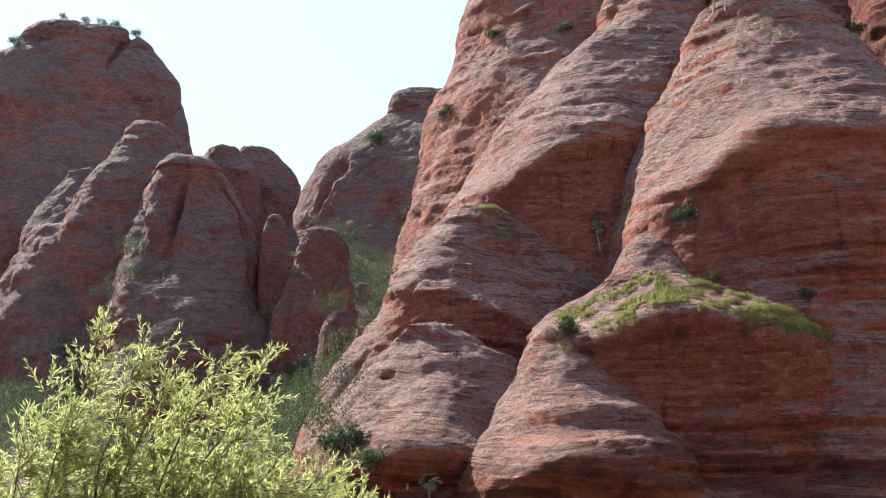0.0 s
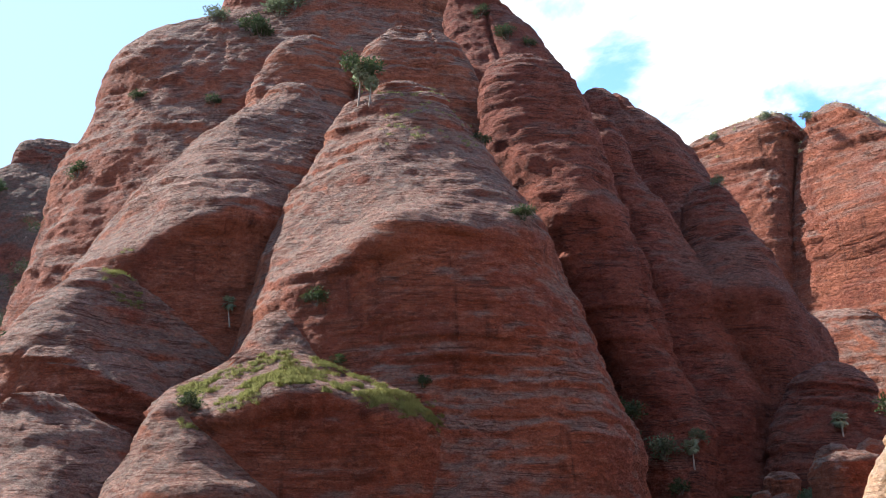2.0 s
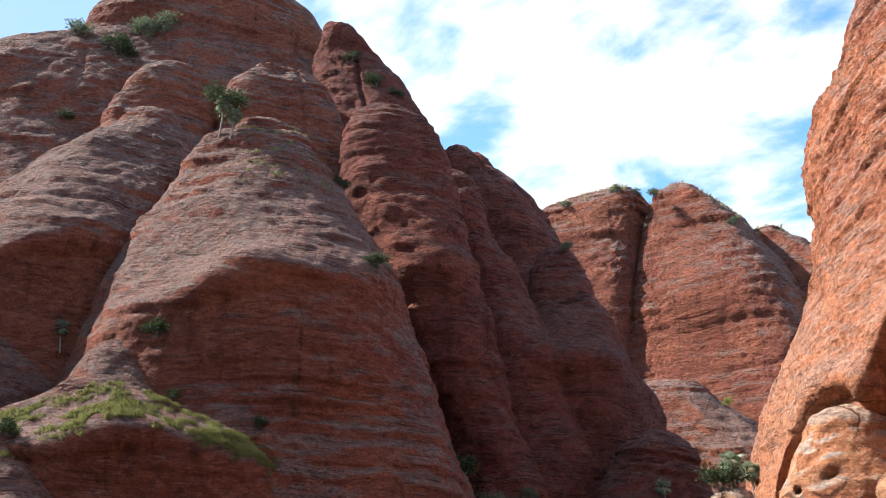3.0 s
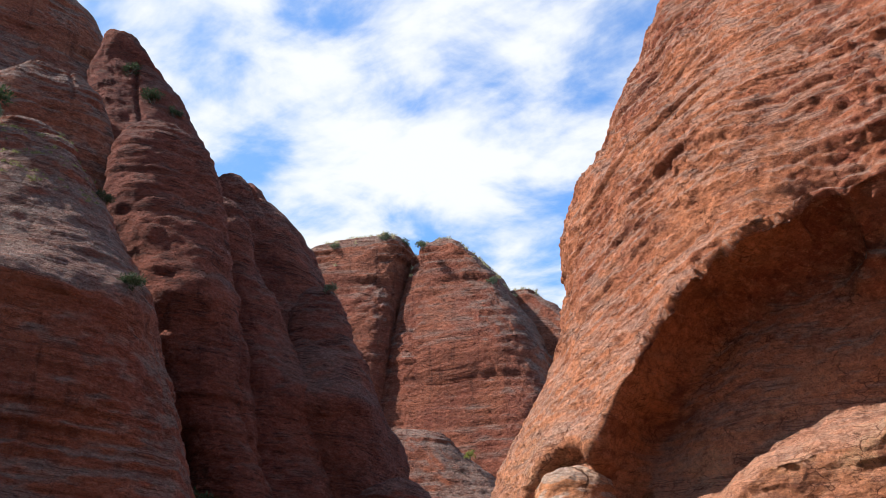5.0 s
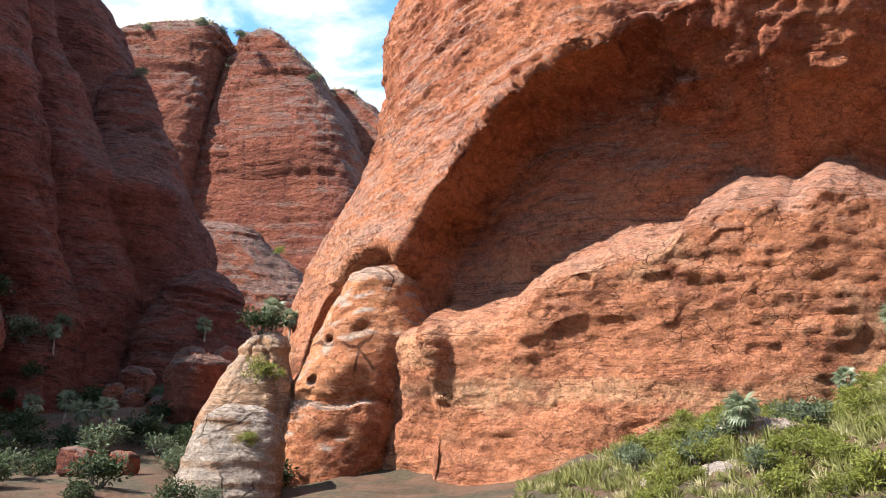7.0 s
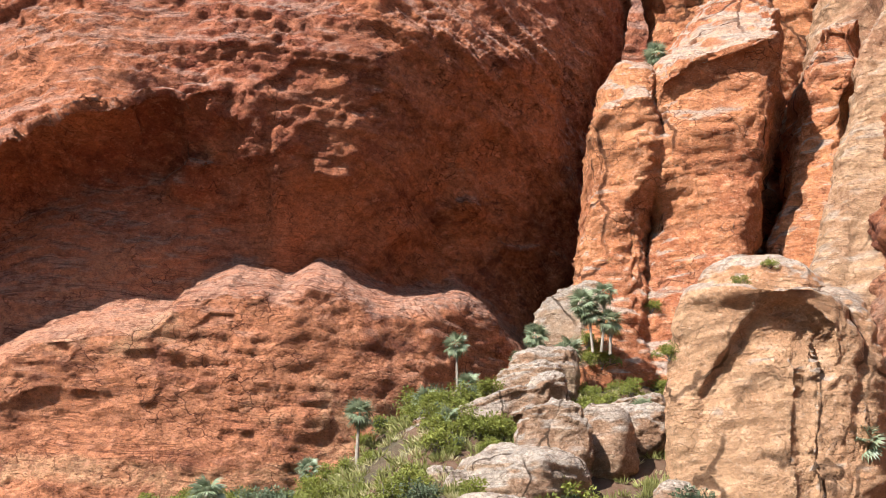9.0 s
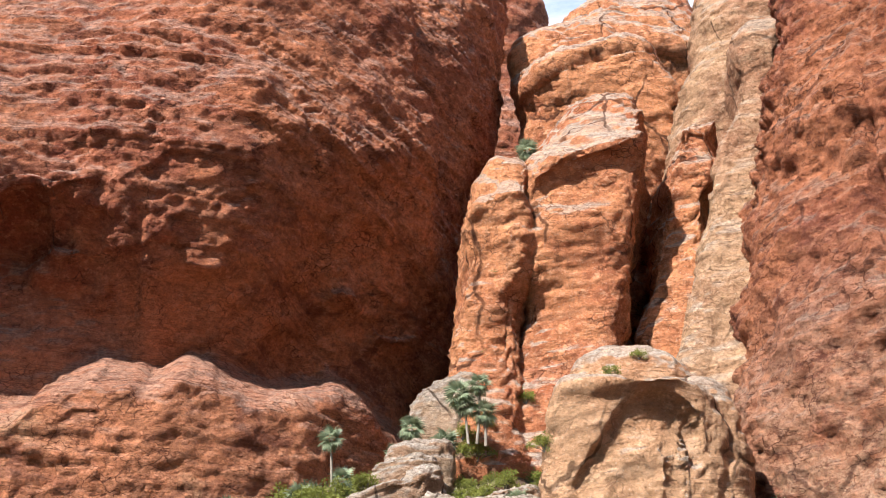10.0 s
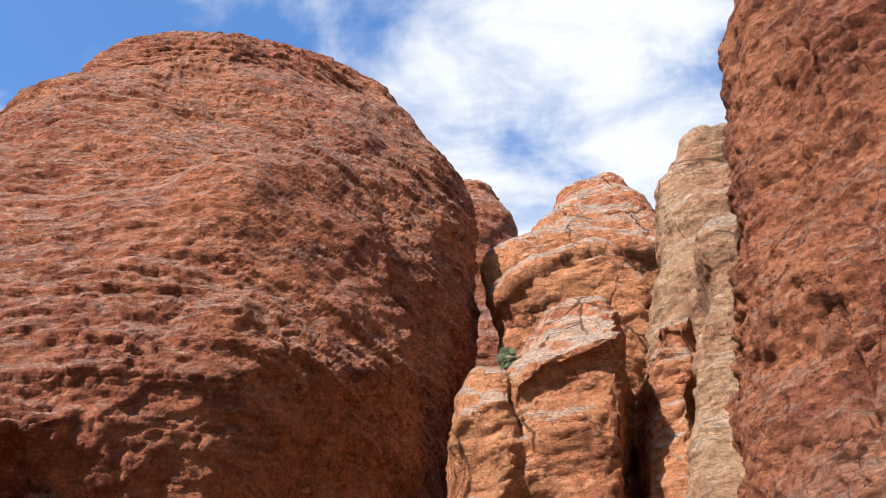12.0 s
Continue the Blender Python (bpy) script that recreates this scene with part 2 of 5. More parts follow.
    if cracks:
        # slanting open cracks, broken along their length
        edge = m.cells(0.16 / size, (1, 1, 0.7), "DISTANCE_TO_EDGE", m.warped(2.2 * size, 0.35 / size))
        open_crack = m.math("MULTIPLY", m.ramp(edge, 0.022, 0.006), m.ramp(m.noise(0.25 / size, detail=2, shift=(7, 7, 1)), 0.42, 0.55, 0, cracks))
        col = m.mix(open_crack, col, tuple(c * 0.15 for c in red))
        gap = m.math("MAXIMUM", gap, open_crack)
    pit = m.cells(0.75 / size, (1, 1, 1.8))
    few = m.math("MULTIPLY", m.ramp(pit, 0.3, 0.12), m.ramp(patch, 0.55, 0.7))
    col = m.mix(m.math("MULTIPLY", few, 0.5), col, tuple(c * 0.35 for c in red))
    n1 = m.bump(m.math("MULTIPLY", m.math("SUBTRACT", m.math("MULTIPLY", fine, 0.6), m.math("MULTIPLY", gap, 0.6)), beds), 0.9, 0.6 * size)
    n2 = m.bump(m.math("SUBTRACT", m.math("MULTIPLY", chip, 0.5), rim), 0.9 * flakes, 0.3 * size, n1)
    n2 = m.bump(m.math("ADD", m.math("SUBTRACT", grain, m.math("MULTIPLY", few, 0.8)), m.math("MULTIPLY", speck, 0.3)), 1.0, 0.42 * size, n2)
    n3 = m.bump(m.math("SUBTRACT", m.noise(0.9 / size, (1, 1, 2.0), detail=6, rough=0.6), m.math("MULTIPLY", clump, 0.7)), 0.9, 1.0 * size, n2)
    return m.done(col, n3)


STONE_RED = sandstone("red_sandstone", (0.27, 0.075, 0.045), (0.375, 0.12, 0.064), (0.245, 0.192, 0.162), (0.36, 0.21, 0.15), crust_low=0.12, crust_high=0.46, crust_amount=0.9, pale_amount=0.12, ragged=0.6, joints=0.55, varnish=0.4, drips=0.85, dirt=0.85, flakes=0.7, beds=0.8, joint_width=2.0, seep=(4.5, 8.0))
# ravine stone: redder, less crust; darkened in colour to stand for the ravine's shade
STONE_GULLY_SHADED = sandstone("shaded_gully_sandstone", (0.19, 0.05, 0.033), (0.27, 0.078, 0.046), (0.15, 0.11, 0.09), (0.26, 0.15, 0.11), crust_low=0.25, crust_high=0.6, crust_amount=0.6, pale_amount=0.08, ragged=0.6, joints=0.9, varnish=0.5, dirt=1.0, flakes=0.5, beds=0.7, joint_width=2.0)
STONE_FAR = sandstone("dark_red_sandstone", (0.2, 0.066, 0.046), (0.29, 0.088, 0.055), (0.135, 0.115, 0.095), (0.22, 0.14, 0.11), crust_low=0.05, crust_high=0.42, crust_amount=0.9, size=1.6, ragged=0.9, beds=0.2, pale_amount=0.1, varnish=0.8, joints=0.3)
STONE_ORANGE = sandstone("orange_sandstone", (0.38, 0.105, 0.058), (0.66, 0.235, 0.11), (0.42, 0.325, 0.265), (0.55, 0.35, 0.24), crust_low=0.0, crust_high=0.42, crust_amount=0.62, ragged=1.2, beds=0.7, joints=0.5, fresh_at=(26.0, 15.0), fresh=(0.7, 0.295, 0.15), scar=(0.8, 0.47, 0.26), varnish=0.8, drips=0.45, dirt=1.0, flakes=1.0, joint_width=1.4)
STONE_PALE = sandstone("pale_sandstone", (0.54, 0.165, 0.075), (0.78, 0.32, 0.145), (0.58, 0.49, 0.4), (0.68, 0.46, 0.3), crust_low=0.28, crust_high=0.46, crust_amount=0.92, pale_amount=0.25, beds=0.5, ragged=0.8, dirt=0.7, cracks=0.8, varnish=0.45, flakes=1.0)
STONE_BLOCK = sandstone("yellow_sandstone", (0.6, 0.285, 0.145), (0.68, 0.39, 0.22), (0.54, 0.46, 0.385), (0.6, 0.43, 0.29), crust_low=0.3, crust_high=0.52, crust_amount=0.92, pale_amount=0.4, beds=0.4, ragged=0.5, dirt=0.6, cracks=0.8, varnish=0.3)
STONE_BOULDER = sandstone("grey_sandstone", (0.45, 0.25, 0.15), (0.52, 0.35, 0.23), (0.51, 0.445, 0.38), (0.52, 0.39, 0.29), crust_low=0.0, crust_high=0.4, crust_amount=0.95, pale_amount=0.4, beds=0.6, size=0.6, dirt=0.9, cracks=0.8, varnish=0.15)
STONE_BUFF = sandstone("buff_sandstone", (0.5, 0.24, 0.135), (0.62, 0.36, 0.205), (0.52, 0.42, 0.33), (0.6, 0.44, 0.3), crust_low=0.2, crust_high=0.55, crust_amount=0.8, pale_amount=0.3, beds=0.6, dirt=0.8, cracks=0.6, varnish=0.3)
STONE_WALL = sandstone("wall_sandstone", (0.3, 0.082, 0.048), (0.52, 0.19, 0.09), (0.3, 0.23, 0.18), (0.46, 0.29, 0.19), crust_low=0.2, crust_high=0.6, crust_amount=0.7, beds=0.3, fresh=(0.5, 0.33, 0.22), fresh_at=(26.0, 8.0), dirt=1.2, varnish=0.9, cracks=0.6, flakes=1.0)


def soil_material():
    m = Nodes("gully_soil", 0.95)
    a, b = m.noise(0.25, detail=6), m.noise(2.5, detail=8, rough=0.7)
    col = m.mix(m.ramp(a, 0.4, 0.62), (0.11, 0.055, 0.033), (0.055, 0.045, 0.026))
    col = m.mix(m.ramp(b, 0.4, 0.7, 0, 0.6), col, (0.14, 0.1, 0.065))
    return m.done(col, m.bump(b, 0.8, 0.3))


SOIL = soil_material()

# ---- building helpers ----
def lattice(ix, iy, iz, seed):
    ix, iy, iz = np.asarray(ix), np.asarray(iy), np.asarray(iz)
    h = (ix * 374761393 + iy * 668265263 + iz * 2147483647 + seed * 1274126177) & 0xFFFFFFFF
    h = ((h ^ (h >> 13)) * 1274126177) & 0xFFFFFFFF
    h = ((h ^ (h >> 16)) * 2246822519) & 0xFFFFFFFF
    return ((h ^ (h >> 15)) & 0xFFFFFF) / float(0xFFFFFF)


def vnoise(p, seed=0):
    """Smooth value noise, -1 to 1, at an array of points."""
    i = np.floor(p).astype(np.int64)
    f = p - i
    f = f * f * f * (f * (f * 6 - 15) + 10)
    total = 0.0
    for dx in (0, 1):
        wx = f[..., 0] if dx else 1 - f[..., 0]
        for dy in (0, 1):
            wy = f[..., 1] if dy else 1 - f[..., 1]
            for dz in (0, 1):
                wz = f[..., 2] if dz else 1 - f[..., 2]
                total = total + wx * wy * wz * lattice(i[..., 0] + dx, i[..., 1] + dy, i[..., 2] + dz, seed)
    return total * 2 - 1


def fbm(p, octaves=4, seed=0, gain=0.5):
    total, amp = 0.0, 1.0
    for k in range(octaves):
        total = total + amp * vnoise(p * 2.0 ** k + 17.3 * k, seed + k)
        amp *= gain
    return total


def smooth(a, b, x):
    s = np.clip((x - a) / (b - a), 0, 1)
    return s * s * (3 - 2 * s)


def blocks(p, seed):
    """Random steps of broken blocks, one value to a cell."""
    i = np.floor(p).astype(np.int64)
    return lattice(i[..., 0], i[..., 1], i[..., 2], seed)


def hollows(p, seed, share=0.3):
    """Round pits: 1 at the middle of some cells, 0 away from it."""
    i = np.floor(p).astype(np.int64)
    f = p - i
    c = np.stack([0.3 + 0.4 * lattice(i[..., 0], i[..., 1], i[..., 2], seed + k) for k in range(3)], -1)
    r = 0.1 + 0.16 * lattice(i[..., 0], i[..., 1], i[..., 2], seed + 4)
    on = lattice(i[..., 0], i[..., 1], i[..., 2], seed + 5) < share
    return on * smooth(1.0, 0.45, np.linalg.norm(f - c, axis=-1) / r)


def bed_step(b, thick, seed):
    """Stepped beds of uneven thickness: each juts out over an undercut joint and slopes back towards the next."""
    zz = b / thick + 0.35 * np.sin(b / thick * 0.9 + seed)
    i = np.floor(zz).astype(np.int64)
    t = zz - i
    return smooth(0.0, 0.16, t) * (1 - 0.8 * t) * (0.3 + 0.7 * lattice(i, i * 0 + 3, i * 0 + 5, seed))


def strata(pos, size):
    """The level of the bed that a point belongs to: gently dipping and wavy."""
    return pos[..., 2] + 0.035 * pos[..., 0] + 0.9 * size * vnoise(pos / (16 * size), 40) + 0.3 * size * vnoise(pos / (5 * size), 41)


def weather(pos, nor, bed, size=1.0, lumps=1.0, flutes=1.0, beds=1.0, crags=0.4, pits=0.5, seed=0, rough_above=None):
    """Displaces rock points along their normals: lumps, upright flutes, beds, broken blocks, hollows."""
    if rough_above:
        # the lower beds are smoother than the ones above
        k = 0.45 + 0.55 * smooth(*rough_above, pos[..., 2])
        crags, pits, lumps, beds = crags * k, pits * k, lumps * (0.4 + 0.6 * k), beds * (0.25 + 0.75 * k) * k
    warp = np.stack([vnoise(pos / (2.2 * size) + 9.0 * k, 80 + k) for k in range(3)], -1)
    d = lumps * 0.9 * size * fbm(pos / (17.0 * size), 2, seed)
    d += lumps * 0.27 * size * fbm(pos * np.array([1, 1, 1.3]) / (5.0 * size), 3, seed + 9)
    groove = np.abs(vnoise(pos * np.array([0.13, 0.13, 0.02]) / size + 5.1, seed + 20))
    deep = smooth(-0.1, 0.5, vnoise(pos / (15 * size) + 8.0, seed + 22))
    d -= flutes * 0.9 * size * deep * np.exp(-(groove / 0.06) ** 2)
    b = bed + 0.12 * size * warp[..., 0]
    flat = np.stack([pos[..., 0], pos[..., 1], 2.6 * b], -1)
    for thick, out, wide, k in ((2.7, 0.62, 9.0, 50), (1.05, 0.42, 6.0, 51), (0.46, 0.2, 4.0, 52)):
        there = smooth(-0.15, 0.3, vnoise(flat / (wide * size) + k, seed + k))
        d += beds * size * out * there * (bed_step(b, thick * size, k) - 0.35)
    rough = smooth(-0.35, 0.45, vnoise(pos / (8 * size) + 1.0, seed + 35))
    q = pos + 0.9 * size * warp
    d += crags * size * rough * (0.34 * (blocks(q * np.array([0.3, 0.3, 0.8]) / size, seed + 70) - 0.5) + 0.2 * (blocks(q * np.array([0.7, 0.7, 2.0]) / size + 3.3, seed + 71) - 0.5))
    long = np.stack([q[..., 0], q[..., 1], 2.2 * b], -1)
    d -= pits * 0.9 * size * hollows(long * 0.22 / size, seed + 75, 0.1)
    d -= pits * 0.4 * size * hollows(long * 0.6 / size + 4.0, seed + 77, 0.1) * rough
    d += (0.06 + 0.1 * crags) * size * fbm(flat * np.array([1, 1, 0.7]) / (0.9 * size), 2, seed + 60)
    return pos + nor * d[..., None]


def grid_normals(pos, closed=True):
    if closed:
        du = np.roll(pos, -1, 1) - np.roll(pos, 1, 1)
    else:
        du = np.gradient(pos, axis=1)
    dv = np.gradient(pos, axis=0)
    n = np.cross(du, dv)
    return n / np.maximum(np.linalg.norm(n, axis=2, keepdims=True), 1e-9)


def mesh_from(name, verts, faces, material, sharp=False, bed=None):
    me = bpy.data.meshes.new(name)
    verts, faces = np.ascontiguousarray(verts, dtype=np.float32), np.ascontiguousarray(faces, dtype=np.int32)
    k = faces.shape[1]
    me.vertices.add(len(verts))
    me.vertices.foreach_set("co", verts.ravel())
    me.loops.add(faces.size)
    me.loops.foreach_set("vertex_index", faces.ravel())
    me.polygons.add(len(faces))
    me.polygons.foreach_set("loop_start", np.arange(0, faces.size, k, dtype=np.int32))
    me.polygons.foreach_set("loop_total", np.full(len(faces), k, dtype=np.int32))
    if not sharp:
        me.polygons.foreach_set("use_smooth", np.ones(len(faces), dtype=bool))
    me.materials.append(material)
    me.update(calc_edges=True)
    me.validate()
    if bed is not None:
        me.attributes.new("bed", "FLOAT", "POINT").data.foreach_set("value", np.ascontiguousarray(bed, dtype=np.float32))
    return me


def grid_faces(rows, cols, closed=True):
    r, c = np.meshgrid(np.arange(rows - 1), np.arange(cols if closed else cols - 1), indexing="ij")
    c2 = (c + 1) % cols
    return np.stack([r * cols + c, r * cols + c2, (r + 1) * cols + c2, (r + 1) * cols + c], -1).reshape(-1, 4)


def curve_at(x, xs, ys):
    """Smooth monotone curve through a few keys."""
    xs, ys = np.asarray(xs, float), np.asarray(ys, float)
    h, s = np.diff(xs), np.diff(ys) / np.diff(xs)
    m = np.concatenate([[s[0]], np.where(s[1:] * s[:-1] > 0, 2 * s[1:] * s[:-1] / np.where(np.abs(s[1:] + s[:-1]) < 1e-9, 1, s[1:] + s[:-1]), 0), [s[-1]]])
    i = np.clip(np.searchsorted(xs, x) - 1, 0, len(h) - 1)
    t = np.clip((x - xs[i]) / h[i], 0, 1)
    return ((2 * t ** 3 - 3 * t ** 2 + 1) * ys[i] + (t ** 3 - 2 * t ** 2 + t) * h[i] * m[i] + (3 * t ** 2 - 2 * t ** 3) * ys[i + 1] + (t ** 3 - t ** 2) * h[i] * m[i + 1])


def seed_of(wear):
    return wear["seed"] * 1.7 if "seed" in wear else 0.0


def rock(name, heading, away, levels, front, crown, bulge=1.6, square=2.3, material=None, parent=None, step=0.0, yaw=0.0, carve=None, back=None, brow=None, tilt=0.0, dome=(1.0, 0.0), label="", dip=None, **wear):
    """A weathered rock form lofted upright through levels (height, one side, other side), its axis away metres out at a heading.
    front: how far its foot stands out before the axis, crown: how far its top does; square: how square its plan is;
    brow: (height, reach, reach just below) of a brow that overhangs the lower face, tilt: how it climbs along the rock;
    yaw: how far it is turned from facing the origin; dome: how high its rounded top rises over the last level, and how far it leans aside."""
    step = step or max(0.17, away * 0.0032)
    lv = np.array(levels, float)
    zb, zt = lv[0, 0], lv[-1, 0]
    width = np.max(lv[:, 2] - lv[:, 1])
    rows = int((zt - zb) / step)
    z = np.linspace(zb, zt, rows)
    left, right = curve_at(z, lv[:, 0], lv[:, 1]), curve_at(z, lv[:, 0], lv[:, 2])
    s = (z - zb) / (zt - zb)
    fr = crown + (front - crown) * (1 - s ** bulge)
    cap = np.linspace(0, math.pi / 2, 4 + int((0.4 * (right[-1] - left[-1]) + dome[0]) / step))[1:]
    mid, half = (left + right) / 2, (right - left) / 2
    rise = dome[0]
    mid = np.concatenate([mid, mid[-1] + dome[1] * np.sin(cap) ** 2])
    half = np.concatenate([half, half[-1] * np.maximum(np.cos(cap), 0.01)])
    z = np.concatenate([z, zt + rise * np.sin(cap)])
    fr = np.concatenate([fr, fr[-1] * np.maximum(np.cos(cap), 0.01)])
    bk = np.full(len(z), back or max(width * 0.35, 3.0))
    bk[-len(cap):] *= np.maximum(np.cos(cap), 0.01)
    n_front = max(24, int(1.25 * (width + 0.6 * front) / step))
    n_back = max(10, n_front // 6)
    th = np.concatenate([np.linspace(0, math.pi, n_front, endpoint=False), np.linspace(math.pi, 2 * math.pi, n_back, endpoint=False)])
    ex = np.sign(np.cos(th)) * np.abs(np.cos(th)) ** (2 / square)
    ey = np.abs(np.sin(th)) ** (2 / square)
    x = mid[:, None] - half[:, None] * ex[None]
    reach = fr[:, None] + 0 * x
    if brow:
        bz, out, below = brow
        h = zt - bz
        keys = ((zb - 20, front), (zb, front), (bz - 0.3 * (bz - zb), below), (bz - 0.04 * h - 0.8, (out + below) / 2), (bz, out), (bz + 0.3 * h, out + (crown - out) * 0.36), (bz + 0.7 * h, out + (crown - out) * 0.78), (zt, crown), (zt + 20, crown * 0.5))
        wave = min(0.05 * width, 1.6) * vnoise(np.stack([x / (0.28 * width), 0 * x + seed_of(wear), 0 * x], -1), 90)
        reach = curve_at((z[:, None] - tilt * x + wave).ravel(), [k[0] for k in keys], [k[1] for k in keys]).reshape(x.shape)
        reach[-len(cap):] *= np.maximum(np.cos(cap), 0.01)[:, None]
    y = np.where((th < math.pi)[None], -reach * ey[None], bk[:, None] * ey[None])
    pos = np.stack([x, y + 0 * x, z[:, None] + 0 * x], -1)
    if carve:
        pos = carve(pos)
    drape = dip(pos[..., 0], pos[..., 2]).ravel() if dip else 0.0
    a = radians(heading)
    b = radians(heading + yaw)
    pos = np.stack([pos[..., 0] * math.cos(b) + pos[..., 1] * math.sin(b) + away * math.sin(a), -pos[..., 0] * math.sin(b) + pos[..., 1] * math.cos(b) + away * math.cos(a), pos[..., 2]], -1)
    nor = grid_normals(pos)
    flat = pos.reshape(-1, 3)
    bed = strata(flat, wear.get("size", 1.0)) + drape
    pos = weather(flat, nor.reshape(-1, 3), bed, **wear)
    me = mesh_from(name, pos, grid_faces(len(z), len(th)), material, bed=bed)
    ob = new(name, me)
    if parent is not None:
        ob.parent = parent
    if label:
        ob["label"] = label
    return ob


def thing(name, label, category, group="", kind="", at=(0, 0, 0)):
    ob = new(name)
    ob.location = at
    return tagged(ob, label, category, group, kind)


def polar(heading, away, z=0.0):
    return (away * math.sin(radians(heading)), away * math.cos(radians(heading)), z)


def alcove(pos):
    """The long shaded recess under the cliff's brow, its floor a row of bulging mounds, and a hooded niche beside it."""
    x, z = pos[..., 0], pos[..., 2]

    def jag(wide, k):
        return vnoise(np.stack([x / wide, 0 * x, 0 * x + k], -1), 71 + k)

    roof = curve_at(x.ravel(), (-20, -16, -13.7, -12, -9.8, -7.9, -4.6, -1, 6, 11, 17, 24, 30), (12.5, 16.3, 19.8, 22.2, 24.9, 27.2, 28.8, 29.8, 30, 30, 31.4, 31.4, 28)).reshape(x.shape)
    roof = roof + 0.9 * jag(2.6, 4) + 0.4 * jag(0.9, 1) - 0.4
    bed = curve_at(x.ravel(), (-20, -13, -9, -6.3, -3, 0, 2, 4.2, 7, 9.5, 13.5, 16.2, 18.3, 22, 30), (11.5, 12.2, 13.2, 15.2, 16.5, 16.8, 18.7, 20, 19.4, 20.3, 19.8, 20, 21, 19, 16)).reshape(x.shape)
    bed = bed + 0.3 * jag(1.9, 2) + 0.15 * jag(0.7, 3)
    ends = smooth(-17.6, -15, x) * smooth(31, 26, x)
    soft = 1.0 + 9.0 * smooth(-4, 8, x)
    depth = (6.4 + 1.4 * smooth(-9, 6, x)) * (1 - 0.4 * smooth(14, 26, x)) * ends * smooth(roof + 0.5, roof - soft, z) * smooth(bed - 3.2, bed + 1.6, z)
    depth = depth - 0.8 * ends * smooth(0, -9, x) * smooth(roof + 6, roof, z) * smooth(roof - 1.5, roof, z)
    # the mounds under the recess swell outwards
    depth = depth - 0.9 * ends * smooth(bed - 9, bed - 3, z) * smooth(bed + 0.5, bed - 2, z) * (0.5 + 0.5 * jag(5.0, 6))
    # the bulge above the recess ends in a step towards the gully
    side = curve_at(z.ravel(), (26, 33, 39, 42.5, 48.6, 52.4, 56, 60), (26.5, 26.2, 26.4, 24.5, 23.3, 21.4, 17.5, 12)).reshape(x.shape)
    brink = 50 + 6 * smooth(6, 16, x)
    depth = depth - 3.4 * smooth(side + 0.4, side - 0.8, x + 0.5 * jag(3.0, 7)) * smooth(brink + 0.8, brink - 0.8, z) * smooth(-2, 12, x) * smooth(28, 36, z)
    # flakes left hanging in the recess
    flake = smooth(0.25, 0.6, vnoise(np.stack([x / 3.2, 0 * x, z / 2.0], -1), 95)) * smooth(roof - 9, roof - 4, z) * smooth(-4, 0, x)
    depth = depth - 2.0 * flake * smooth(1.0, 4.0, depth)
    # ledges broken out of the lower wall
    low = smooth(bed + 0.5, bed - 2.5, z)
    bite = smooth(0.15, 0.5, vnoise(np.stack([x / 2.2, 0 * x + 3, z / 0.9], -1), 96))
    depth = depth + 0.12 * low * bite
    # the niche under its hood
    arch = ((x + 19.2) / 6.0) ** 2 + ((z - 5.0) / 11.2) ** 2
    depth = depth + 1.1 * smooth(1.05, 0.85, arch + 0.06 * jag(1.5, 5)) - 0.6 * smooth(1.5, 1.1, arch) * smooth(0.9, 1.1, arch) * smooth(4, 9, z)
    out = pos.copy()
    out[..., 1] = np.where(pos[..., 1] < 0, pos[..., 1] + depth * np.clip(-pos[..., 1] / 7, 0, 1), pos[..., 1])
    return out


def dome_dip(x, z):
    """Beds that drape over the cliff's dome: they climb on one flank and fall on the other."""
    return smooth(14, 22, z) * (-0.5 * (np.clip(x, -26, -8) + 8) + 0.5 * (np.clip(x, 12, 30) - 12))


def pockets(pos):
    """Two round holes and a long open joint in the small dome under the hood."""
    x, z = pos[..., 0], pos[..., 2]
    depth = 0 * x
    for at, high, r in ((0.8, 10.4, 0.42), (-1.1, 9.7, 0.34), (-2.1, 7.1, 0.26)):
        depth = depth + 0.9 * np.exp(-((((x - at) / r) ** 2 + ((z - high) / (0.8 * r)) ** 2) ** 2))
    depth = depth + 0.5 * np.exp(-((z - 6.0 - 0.35 * vnoise(np.stack([x / 1.2, 0 * x, 0 * x], -1), 93)) / 0.22) ** 2)
    out = pos.copy()
    out[..., 1] = np.where(pos[..., 1] < 0, pos[..., 1] + depth, pos[..., 1])
    return out


def arch_crack(pos):
    """A slanting open joint across the block's face, and upright ones."""
    x, z = pos[..., 0], pos[..., 2]
    line = curve_at(x.ravel(), (-2.7, -1.8, -1.0, -0.3, 0.6, 2.0, 2.5), (9.7, 11.0, 12.2, 13.1, 13.6, 13.2, 12.8)).reshape(x.shape) + 0.3 * vnoise(np.stack([x / 1.1, 0 * x, 0 * x], -1), 97)
    on = smooth(-3.1, -2.5, x) * smooth(3.3, 2.5, x)
    depth = on * (0.55 * np.exp(-((z - line) / 0.3) ** 2) + 0.5 * smooth(-0.1, -0.5, z - line) * smooth(-2.2, -0.6, z - line))
    # upright joints
    for at, lean in ((1.6, 0.06), (3.9, 0.08)):
        depth = depth + 0.35 * np.exp(-((x - at - lean * (z - 8) - 0.3 * vnoise(np.stack([0 * x + at, 0 * x, z / 1.5], -1), 98)) / 0.16) ** 2) * smooth(13.5, 11.5, z)
    out = pos.copy()
    out[..., 1] = np.where(pos[..., 1] < -1, pos[..., 1] + depth, pos[..., 1])
    return out

